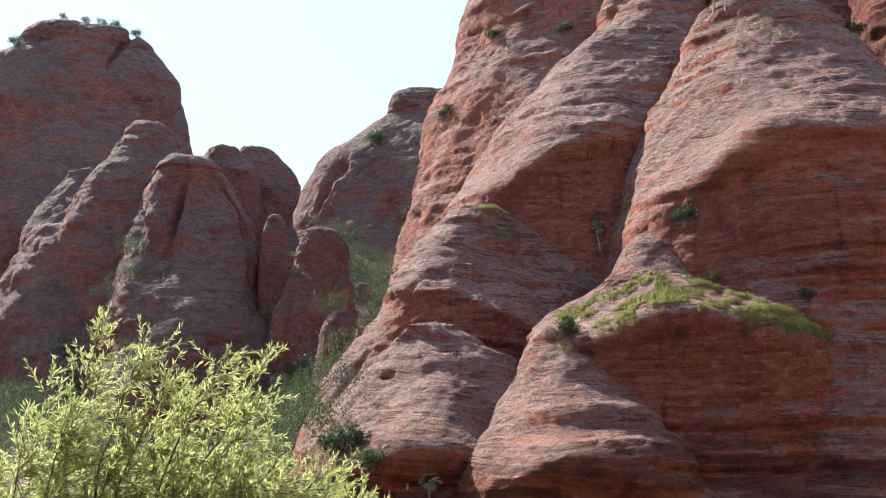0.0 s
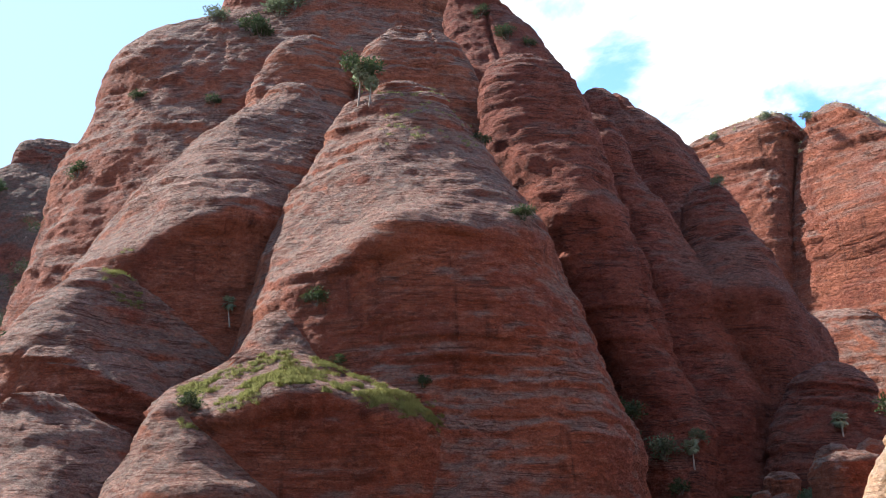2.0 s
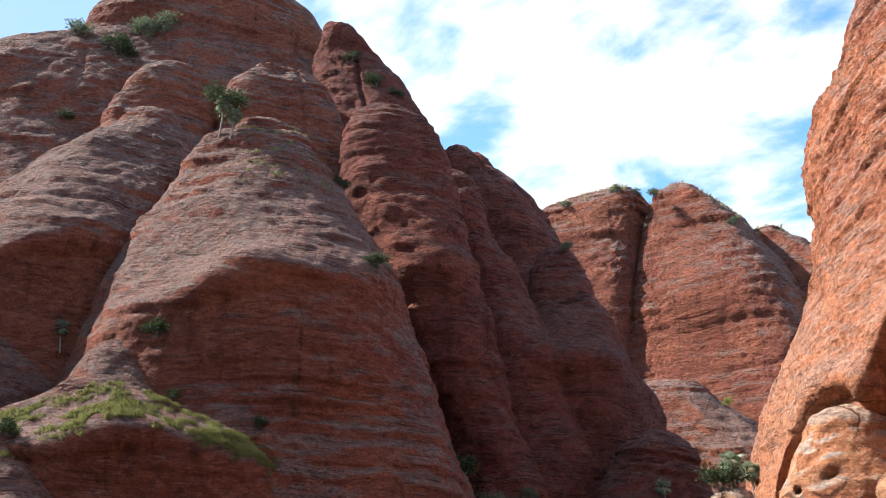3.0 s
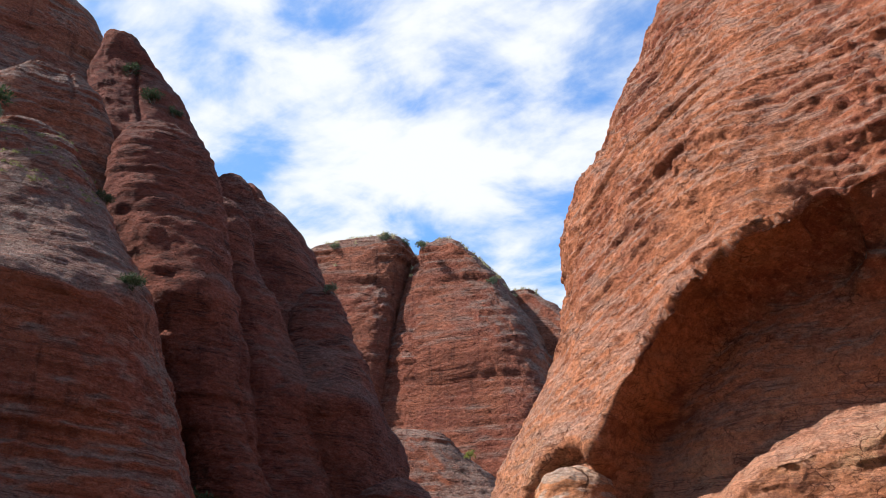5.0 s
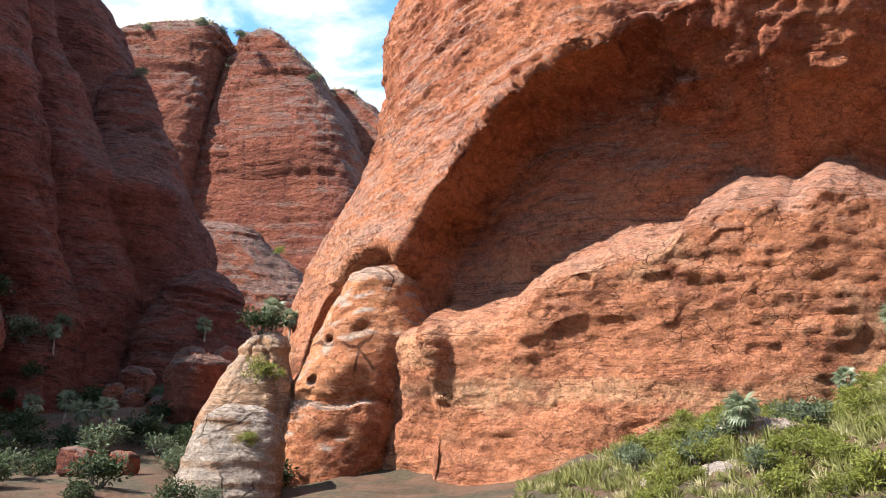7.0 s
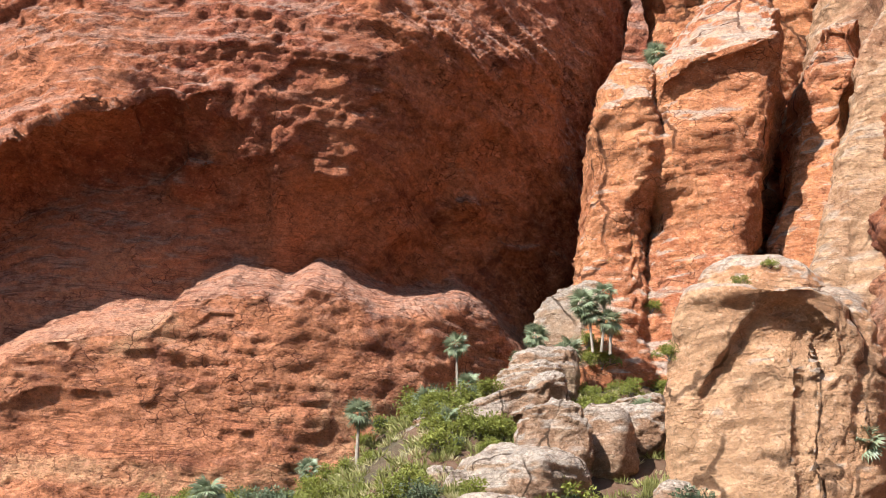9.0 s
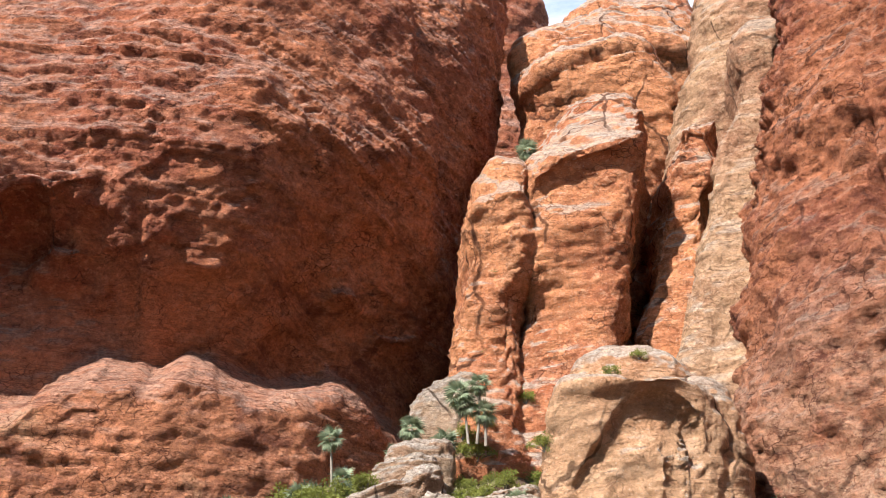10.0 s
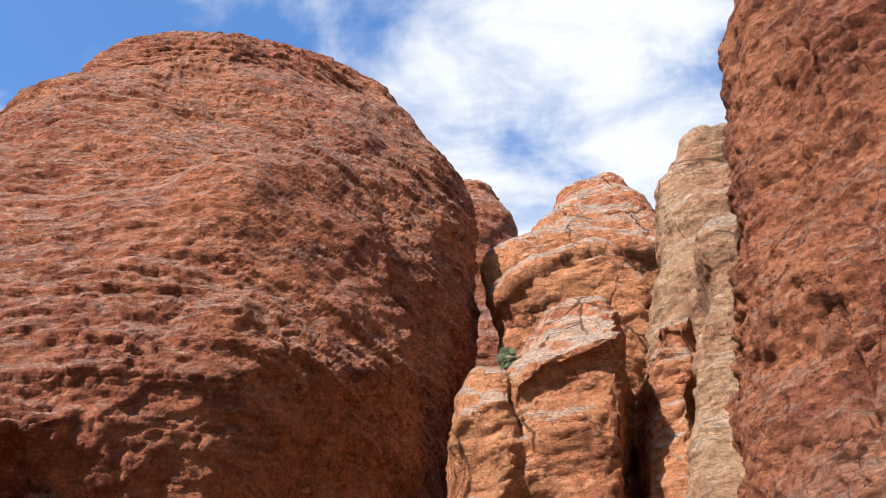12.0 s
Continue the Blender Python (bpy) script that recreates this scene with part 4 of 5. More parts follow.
rock("buttress", 103.0, 90, ((-3.0, -10.5, 4.8), (9.4, -10.5, 4.8), (21.1, -10.5, 4.8), (32.0, -10.5, 4.8), (42.1, -9.7, 6.1), (51.2, -8.4, 7.5), (59.2, -7.2, 8.4), (65.7, -5.6, 7.5), (69.6, -2.9, 5.1)), 9, 2.5, 2, 2.4, STONE_PALE, gully, seed=17, size=0.7, crags=1.3, lumps=2.0, beds=0.35, flutes=0.6, pits=0.2, brow=(58, 8, 6.4), tilt=-0.3, dome=(2.6, 1.0))
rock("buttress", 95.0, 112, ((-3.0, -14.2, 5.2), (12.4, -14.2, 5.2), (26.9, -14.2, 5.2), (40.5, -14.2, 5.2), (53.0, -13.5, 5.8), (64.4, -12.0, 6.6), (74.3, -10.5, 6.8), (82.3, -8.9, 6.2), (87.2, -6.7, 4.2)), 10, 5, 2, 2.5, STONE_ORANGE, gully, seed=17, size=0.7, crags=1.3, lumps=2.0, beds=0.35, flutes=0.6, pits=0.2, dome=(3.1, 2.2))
rock("buttress", 92.0, 92, ((-3, -5.2, 5.1), (7, -5.2, 5.1), (16.2, -5.2, 5.1), (24.7, -5.2, 5.2), (32.3, -5, 5.2), (38.6, -4.6, 4.9), (42.6, -4.3, 4.7)), 8, 4, 2, 2.5, STONE_PALE, gully, seed=17, size=0.7, crags=1.3, lumps=2.0, beds=0.35, flutes=0.6, pits=0.2, dome=(7.4, -0.1))
rock("buttress", 104.6, 68, ((-3.0, -4.3, 2.2), (4.0, -4.3, 2.2), (10.7, -4.3, 2.2), (16.9, -3.9, 2.4), (22.7, -2.9, 2.7), (27.8, -1.8, 3.2), (32.4, -0.7, 3.8), (36.1, 0.2, 5.2), (38.3, 1.2, 5.0)), 5, 3, 1.6, 4.0, STONE_PALE, gully, seed=17, size=0.7, crags=1.3, lumps=2.0, beds=0.35, flutes=0.6, pits=0.2, dome=(2.0, 0.7))
rock("buttress", 110.4, 78, ((-3.0, -9.1, 2.0), (7.7, -9.1, 2.0), (17.7, -9.1, 2.0), (27.1, -9.1, 2.0), (35.8, -7.8, 3.2), (43.7, -5.3, 4.7), (50.5, -3.1, 6.1), (56.1, -2.6, 7.2), (59.5, -0.2, 7.2)), 10, 6, 1.6, 3.5, STONE_BUFF, gully, seed=17, size=0.7, crags=1.3, lumps=2.0, beds=0.35, flutes=0.6, pits=0.2, dome=(4.2, 1.7))
rock("buttress", 108.4, 66, ((-3.0, -6.4, 1.9), (4.3, -6.4, 1.9), (11.2, -6.4, 1.9), (17.7, -4.9, 2.5), (23.7, -3.4, 3.2), (29.1, -2.3, 3.7), (33.8, -1.2, 4.2), (37.6, -0.2, 5.1), (39.9, 0.7, 5.4)), 9, 5, 1.4, 4.0, STONE_BUFF, gully, seed=17, size=0.7, crags=1.3, lumps=2.0, beds=0.35, flutes=0.6, pits=0.2, dome=(5.1, 1.1))
tagged(rock("cliff_wall", 128, 60, ((-3.0, -22.2, 10.0), (3.1, -22.2, 10.0), (9.0, -22.2, 10.0), (14.7, -21.8, 10.0), (20.1, -20.8, 12.6), (25.3, -19.5, 15.3), (30.3, -18.7, 17.9), (35.0, -18.1, 20.3), (39.4, -16.5, 22.6), (43.4, -16.5, 24.7), (47.1, -16.1, 26.6), (50.3, -15.2, 28.2), (52.9, -14.5, 29.6), (54.5, -14.0, 30.4)), 14, 8, 1.6, 2.3, STONE_WALL, step=0.24, seed=19, size=0.8, flutes=1.4, crags=2.2, pits=1.2, beds=0.25, lumps=2.4, dome=(18.2, 9.1)), "tall red and grey sandstone wall beside the gully", "cliff")
# walls out of view, added to hold back sky light from behind
behind = thing("gorge_wall", "unseen rounded red sandstone walls, added to block sky light", "cliff")
rock("buttress", 166, 50, ((-3, -30, 30), (33.6, -28.5, 28.5), (63, -24, 25.5), (75.6, -18, 18)), 12, 5, 1.8, 2.5, STONE_RED, behind, seed=31, size=1.2, step=1.0, dome=(10.08, 0))
rock("buttress", 188, 50, ((-3, -34, 34), (22.4, -32.3, 32.3), (42, -27.2, 28.9), (50.4, -20.4, 20.4)), 12, 5, 1.8, 2.5, STONE_RED, behind, seed=31, size=1.2, step=1.0, dome=(6.72, 0))
rock("buttress", 226, 56, ((-3, -36, 36), (16, -34.2, 34.2), (30, -28.8, 30.6), (36, -21.6, 21.6)), 12, 5, 1.8, 2.5, STONE_RED, behind, seed=31, size=1.2, step=1.0, dome=(4.8, 0))
rock("buttress", 262, 76, ((-3, -36, 36), (12, -34.2, 34.2), (22.5, -28.8, 30.6), (27, -21.6, 21.6)), 12, 5, 1.8, 2.5, STONE_RED, behind, seed=31, size=1.2, step=1.0, dome=(3.6, 0))
rock("buttress", 290, 110, ((-3, -36, 36), (11.2, -34.2, 34.2), (21, -28.8, 30.6), (25.2, -21.6, 21.6)), 12, 5, 1.8, 2.5, STONE_RED, behind, seed=31, size=1.2, step=1.0, dome=(3.36, 0))
ledge = thing("rock_ledge", "pale rounded bedded ledges at the foot of the cliff", "rock ledge")
rock("buttress", 44.6, 68, ((-1, -3.9, 3.9), (1.1, -3.6, 3.8), (3.1, -3, 3.6), (4.9, -2.4, 3.5), (6.5, -1.6, 3.2), (7.8, -0.9, 3), (8.7, -0.4, 2.8)), 4, 2, 1.8, 2.4, STONE_BUFF, ledge, seed=33, size=0.4, crags=0.8, dome=(1.6, 0.5))
rock("buttress", 44.1, 60, ((-3, -3, 3), (-1.5, -3, 3), (-0.1, -2.9, 3), (1.2, -2.6, 2.9), (2.3, -2.2, 2.9), (3.2, -1.8, 2.8), (3.8, -1.3, 2.7)), 4, 2, 1.8, 2.5, STONE_BOULDER, ledge, seed=33, size=0.4, crags=0.8, dome=(1.1, 0.5))
block2 = thing("rock_outcrop", "pale jointed sandstone block with an arched crack", "rock outcrop")
rock("body", 101.9, 50, ((-3.0, -5.0, 4.5), (0.1, -5.0, 4.5), (3.1, -5.0, 4.5), (5.9, -4.9, 4.6), (8.5, -4.7, 4.8), (10.8, -4.5, 4.9), (12.8, -4.3, 4.7), (14.5, -3.6, 3.7), (15.5, -2.8, 2.9)), 5.5, 1.8, 2.4, 3.0, STONE_BLOCK, block2, seed=21, size=0.6, crags=0.6, lumps=1.2, beds=0.4, brow=(14.6, 5.8, 5.1), tilt=-0.12, carve=arch_crack, dome=(1.7, -0.2))
rock("slab", 105.5, 49.5, ((-3, -2.3, 2), (0.5, -2.3, 2), (3.7, -2.3, 2), (6.6, -2.3, 2), (9.3, -2.2, 2.1), (11.5, -2, 2.3), (12.9, -1.8, 2.1)), 4.5, 2.5, 1.8, 2.6, STONE_BLOCK, block2, seed=21, size=0.6, crags=0.45, lumps=1.1, beds=0.4, dome=(2.6, -0.0))

# ---- plants and loose rocks: materials ----
def leaf_material(name, dark, light, through_light=0.35, rough=0.75):
    m = Nodes(name, rough)
    m.bsdf.inputs["Specular IOR Level"].default_value = 0.25
    one = m.tree.nodes.new("ShaderNodeNewGeometry").outputs["Random Per Island"]
    col = m.mix(one, dark, light)
    col = m.mix(m.ramp(m.info.outputs["Random"], 0.0, 1.0, 0.0, 0.35), col, tuple(c * 0.5 for c in dark))
    m.put(m.bsdf.inputs["Base Color"], col)
    t = m.tree.nodes.new("ShaderNodeBsdfTranslucent")
    m.put(t.inputs["Color"], m.mix(0.5, col, tuple(min(1, c * 1.6) for c in light)))
    mix = m.tree.nodes.new("ShaderNodeMixShader")
    mix.inputs[0].default_value = through_light
    m.put(mix.inputs[1], m.bsdf.outputs[0])
    m.put(mix.inputs[2], t.outputs[0])
    m.put(m.tree.nodes["Material Output"].inputs["Surface"], mix.outputs[0])
    return m.mat


def bark_material(name, a, b):
    m = Nodes(name, 0.9)
    n = m.noise(9.0, (1, 1, 0.25), detail=6, rough=0.7)
    return m.done(m.mix(m.ramp(n, 0.35, 0.65), a, b), m.bump(n, 0.6, 0.02))


LEAF_WATTLE = leaf_material("wattle_leaf", (0.15, 0.185, 0.05), (0.4, 0.43, 0.16), 0.5, 0.45)
LEAF_SCRUB = leaf_material("scrub_leaf", (0.025, 0.042, 0.017), (0.075, 0.1, 0.04), 0.18)
LEAF_GREY = leaf_material("grey_scrub_leaf", (0.07, 0.095, 0.055), (0.18, 0.21, 0.12), 0.25)
LEAF_VALLEY = leaf_material("valley_leaf", (0.04, 0.046, 0.026), (0.105, 0.112, 0.06), 0.2)
LEAF_BRIGHT = leaf_material("green_shrub_leaf", (0.12, 0.14, 0.03), (0.29, 0.3, 0.07), 0.35)
LEAF_PALM = leaf_material("palm_leaf", (0.13, 0.17, 0.1), (0.32, 0.36, 0.23), 0.25, 0.4)
GRASS = leaf_material("spinifex", (0.13, 0.14, 0.04), (0.33, 0.32, 0.12), 0.35)
GRASS_DRY = leaf_material("dry_grass", (0.36, 0.32, 0.16), (0.58, 0.52, 0.3), 0.35)
BARK = bark_material("grey_bark", (0.1, 0.085, 0.07), (0.24, 0.21, 0.18))
PALM_BARK = bark_material("palm_trunk", (0.16, 0.13, 0.1), (0.34, 0.29, 0.24))


# ---- plants and loose rocks: makers ----
def part(name, me, parent, label=""):
    ob = new(name, me)
    ob.parent = parent
    if label:
        ob["label"] = label
    return ob


def leaf_mesh(name, at, along, normal, length, width, material):
    """Many slim leaves, each two triangles folded along its rib."""
    n = len(at)
    side = np.cross(along, normal)
    side /= np.maximum(np.linalg.norm(side, axis=1, keepdims=True), 1e-6)
    up = np.cross(side, along)
    length, width = np.asarray(length).reshape(-1, 1), np.asarray(width).reshape(-1, 1)
    tip = at + along * length - up * 0.12 * length
    mid = at + along * length * 0.5
    v = np.stack([at, mid + side * width * 0.5 + up * 0.15 * width, tip, mid - side * width * 0.5 + up * 0.15 * width], 1).reshape(-1, 3)
    i = np.arange(n)[:, None] * 4
    f = np.concatenate([i + np.array([[0, 1, 2]]), i + np.array([[0, 2, 3]])])
    return mesh_from(name, v, f, material, sharp=True)


def tubes_mesh(name, paths, material, sides=6):
    """Tapered round stems along paths of (points, first radius, last radius)."""
    vs, fs, base = [], [], 0
    for pts, r0, r1 in paths:
        pts = np.asarray(pts, float)
        k = len(pts)
        t = np.gradient(pts, axis=0)
        t /= np.maximum(np.linalg.norm(t, axis=1, keepdims=True), 1e-6)
        ref = np.where(np.abs(t[:, 2:3]) > 0.9, np.array([[1.0, 0, 0]]), np.array([[0, 0, 1.0]]))
        u = np.cross(t, ref)
        u /= np.maximum(np.linalg.norm(u, axis=1, keepdims=True), 1e-6)
        w = np.cross(t, u)
        r = np.linspace(r0, r1, k)[:, None, None]
        a = np.linspace(0, 2 * math.pi, sides, endpoint=False)[None, :, None]
        vs.append((pts[:, None] + r * (np.cos(a) * u[:, None] + np.sin(a) * w[:, None])).reshape(-1, 3))
        fs.append(grid_faces(k, sides) + base)
        base += k * sides
    return mesh_from(name, np.concatenate(vs), np.concatenate(fs), material)


def bend(rng, start, way, length, steps, wander=0.12, lift=0.0):
    pts, p, d = [np.array(start, float)], np.array(start, float), np.array(way, float)
    for _ in range(steps):
        d = d + rng.normal(0, wander, 3) + np.array([0, 0, lift])
        d /= np.linalg.norm(d)
        p = p + d * length / steps
        pts.append(p.copy())
    return np.array(pts)


def unit(v):
    return v / np.maximum(np.linalg.norm(v, axis=-1, keepdims=True), 1e-9)


def make_shrub(seed, leaf, leaves=900, tall=1.0, spread=1.0, leaf_size=0.12, label="", name="shrub", open_crown=0.75):
    """A shrub about a metre high: stems from the ground, leaf clumps at their ends with gaps between."""
    rng = np.random.default_rng(seed)
    root = thing(name, label, "shrub" if name == "shrub" else "tree")
    paths, ends = [], []
    for k in range(9):
        a = rng.uniform(0, 2 * math.pi)
        lean = rng.uniform(0.15, 0.95) * spread
        pts = bend(rng, (0, 0, -0.15), (lean * math.cos(a), lean * math.sin(a), 1.0), rng.uniform(0.6, 1.0) * tall, 5, 0.16, 0.03)
        paths.append((pts, 0.022, 0.008))
        ends += [pts[-1], pts[-2], (pts[-2] + pts[-3]) / 2]
        for _ in range(2):
            tw = bend(rng, pts[-3], pts[-1] - pts[-3] + rng.normal(0, 0.3, 3), 0.35 * tall, 3, 0.15)
            paths.append((tw, 0.01, 0.004))
            ends.append(tw[-1])
    part("stem", tubes_mesh("stem", paths, BARK, 4), root, "thin grey stems")
    ends = np.array(ends)
    pick = rng.integers(0, len(ends), leaves)
    off = rng.normal(0, 1, (leaves, 3))
    off = unit(off) * (rng.uniform(0, 1, (leaves, 1)) ** 0.5) * rng.uniform(0.1, 0.2, len(ends))[pick][:, None] * open_crown / 0.75 * np.array([[1.25, 1.25, 0.8]]) * tall
    at = ends[pick] + off
    along = unit(off * 2 + rng.normal(0, 0.12, (leaves, 3)) + np.array([0, 0, 0.06]))
    size = leaf_size * rng.uniform(0.6, 1.3, leaves)
    part("crown", leaf_mesh("crown", at, along, unit(rng.normal(0, 1, (leaves, 3)) + np.array([0, 0, 0.8])), size, size * 0.42, leaf), root)
    return root


def make_palm(seed, trunk_height, fronds=20, reach=1.1):
    """A slim fan palm: ringed trunk, a round head of pleated fan leaves, dead ones hanging."""
    rng = np.random.default_rng(seed)
    root = thing("fan_palm", "slender fan palm with a round grey-green crown", "palm", group="fan palms")
    pts = bend(rng, (0, 0, -0.4), (rng.normal(0, 0.04), rng.normal(0, 0.04), 1), trunk_height + 0.4, 8, 0.015)
    part("trunk", tubes_mesh("trunk", [(pts, 0.1, 0.065)], PALM_BARK, 8), root, "thin ringed grey trunk")
    top = pts[-1]
    meshes = []
    for variant in range(3):
        v, f = [], []
        blades = 15
        stalk = 0.5 * reach
        for b in range(blades):
            a = radians(-115 + 230 * b / (blades - 1))
            d = np.array([math.cos(a), math.sin(a), 0.0])
            s = np.array([-math.sin(a), math.cos(a), 0.0])
            length = reach * (0.62 + 0.1 * math.cos(a)) * rng.uniform(0.9, 1.1)
            droop = rng.uniform(0.1, 0.3) * reach
            o = np.array([stalk, 0, 0.0])
            m = o + d * length * 0.55 + np.array([0, 0, 0.02])
            e = o + d * length - np.array([0, 0, droop])
            i = len(v)
            v += [o, m + s * 0.055 * reach, m - s * 0.055 * reach - np.array([0, 0, 0.03]), e]
            f += [(i, i + 1, i + 2), (i + 1, i + 3, i + 2)]
        i = len(v)
        v += [np.array([0, 0.015, 0.0]), np.array([0, -0.015, 0.0]), np.array([stalk, 0, 0.012])]
        f += [(i, i + 1, i + 2)]
        meshes.append(mesh_from("fan_leaf", np.array(v), np.array(f), LEAF_PALM, sharp=True))
    for k in range(fronds):
        ob = new("fan_leaf", meshes[k % 3])
        ob.parent = root
        ob.matrix_basis = Matrix.Translation(top) @ Euler((rng.normal(0, 0.35), -radians(75 - 150 * (k + 0.5) / fronds + rng.normal(0, 8)), 2.4 * k), "XYZ").to_matrix().to_4x4()
    return root


def tuft_mesh(name, places, sizes, material, seed, blades=26):
    """Grass hummocks: bursts of thin curved blades."""
    rng = np.random.default_rng(seed)
    places, sizes = np.asarray(places, float), np.asarray(sizes, float)
    at = np.repeat(places, blades, 0)
    size = np.repeat(sizes, blades)
    n = len(at)
    a, lean = rng.uniform(0, 2 * math.pi, n), rng.uniform(0.1, 1.35, n)
    along = np.stack([np.cos(a) * np.sin(lean), np.sin(a) * np.sin(lean), np.cos(lean)], -1)
    root = at + np.stack([np.cos(a), np.sin(a), 0 * a], -1) * (size * rng.uniform(0, 0.35, n))[:, None] - np.array([0, 0, 0.05])
    return leaf_mesh(name, root, along, np.stack([-np.sin(a), np.cos(a), 0.3 + 0 * a], -1), size * rng.uniform(0.6, 1.1, n), size * 0.09, material)


def drop(x, y, top=200.0):
    """The uppermost rock or ground under (x, y, top)."""
    hit, place, normal, _, ob, _ = scene.ray_cast(bpy.context.evaluated_depsgraph_get(), Vector((x, y, top)), Vector((0, 0, -1)))
    return (place, normal) if hit else (Vector((x, y, 0)), Vector((0, 0, 1)))


def boulder(name, heading, away, top, wide, high, material, label, seed, deep=0.9, square=0.72, parent=None, turn=0.0, lean=0.0):
    """A loose block of stone, bedded and broken, sunk a little into the ground under it."""
    x0, y0, _ = polar(heading, away)
    low = min(top - high, float(ground_height(x0, y0)) - 0.3)
    if top - low > 1.8 * high + 0.6:
        top, low = low + high + 0.3, low
    n = int(min(120, max(28, 4.2 * wide / (away * 0.0035))))
    u = np.linspace(-math.pi / 2, math.pi / 2, n // 2 + 2)
    v = np.linspace(0, 2 * math.pi, n, endpoint=False)
    U, V = np.meshgrid(u, v, indexing="ij")

    def pw(c, e):
        return np.sign(c) * np.abs(c) ** e

    x, y, z = pw(np.cos(U), square) * pw(np.cos(V), square), pw(np.cos(U), square) * pw(np.sin(V), square), pw(np.sin(U), square)
    half = (top - low) / 2
    a = radians(-heading + turn)
    px, py = x * wide / 2, y * wide / 2 * deep
    pos = np.stack([x0 + px * math.cos(a) - py * math.sin(a), y0 + px * math.sin(a) + py * math.cos(a), low + half + z * half + lean * px], -1)
    nor = grid_normals(pos)
    s = min(0.8, max(0.12, wide * 0.1))
    pos = pos.reshape(-1, 3)
    bed = strata(pos, s)
    pos = weather(pos, nor.reshape(-1, 3), bed, size=s, lumps=1.7, flutes=0.3, crags=1.5, beds=0.7, pits=0.2, seed=seed)
    ob = new(name, mesh_from(name, pos, grid_faces(len(u), len(v)), material, bed=bed))
    if parent is not None:
        ob.parent = parent
        return ob
    return tagged(ob, label, "boulder")


class Stock:
    """A few plants of one kind: the first use of each stands where it is put, later ones are copies."""

    def __init__(self, made):
        self.made, self.used = made, set()

    def put(self, k, x, y, z, scale, turn, lean=0.0):
        ob = self.made[k % len(self.made)]
        m = pose(x, y, z, lean, 0, turn)
        if ob in self.used:
            return copy_thing(ob, m @ Matrix.Scale(scale / ob.scale[0], 4))
        self.used.add(ob)
        ob.matrix_basis = m @ Matrix.Scale(scale, 4)
        return ob


bpy.context.view_layer.update()
rng = np.random.default_rng(12)

# ---- scattered places, found before any plant stands ----
def scatter(count, az, away, high=(-5, 300), upright=0.25, share=None):
    found = []
    for _ in range(count * 6):
        a, r = rng.uniform(*az), math.sqrt(rng.uniform(away[0] ** 2, away[1] ** 2))
        x, y, _ = polar(a, r)
        if share and share(x, y) < rng.uniform(0, 1):
            continue
        place, normal = drop(x, y)
        if high[0] <= place.z <= high[1] and normal.z > upright:
            found.append(tuple(place))
        if len(found) == count:
            break
    return found


def patchy(x, y):
    return 0.15 + 0.85 * float(vnoise(np.array([[x / 4.0, y / 4.0, 0.5]]), 5)[0] > -0.1)


def tufty(x, y):
    return float(vnoise(np.array([[x / 1.3, y / 1.3, 0.5]]), 6)[0] > -0.15) * (0.35 + 0.65 * float(vnoise(np.array([[x / 5.0, y / 5.0, 1.5]]), 7)[0] > -0.15))


valley_scrub = scatter(330, (-9.5, -1.5), (100, 240), (1, 62))
gap_scrub = scatter(120, (-15, -6), (55, 140), (-2, 30))
left_scrub = scatter(150, (-30, -17), (110, 205), (6, 50))
front_scrub = scatter(150, (-30, -3), (55, 195), (-2, 50))
ravine_scrub = scatter(75, (27, 46), (52, 112), (-1, 16))
slope_scrub = scatter(130, (66, 88), (36, 56), (0.5, 13), 0.62, share=patchy)
upper_scrub = scatter(24, (88, 97), (52, 66), (8, 18), 0.5)
near_scrub = scatter(64, (88, 104), (34, 44), (1, 8))
ledge_grass = scatter(2600, (6.5, 21.0), (70, 80.5), (12.0, 21), 0.35, tufty)
terrace_grass = scatter(130, (1.5, 6.0), (83, 96), (25, 31.5), 0.3, tufty)
top_grass = scatter(110, (17.5, 23.5), (88, 98), (41, 51), 0.4, tufty)
rim_grass = scatter(150, (36, 50), (202, 220), (82, 98), 0.45)
slope_grass = scatter(1700, (60, 103), (34, 56), (0.3, 14), 0.62)

# ---- loose rocks ----
def stones(rows, base_seed, label):
    kinds = {"P": STONE_BOULDER, "O": STONE_ORANGE, "R": STONE_RED, "F": STONE_FAR}
    for k, (az, away, top, wide, high, kind, lean) in enumerate(rows):
        boulder("boulder", az, away, top, wide, high, kinds[kind], label, base_seed + k, deep=0.45 if lean else 0.7 + 0.05 * (k % 6), square=0.5 + 0.06 * (k % 5), turn=0.0 if lean else 17.0 * (k % 7) - 50, lean=lean)


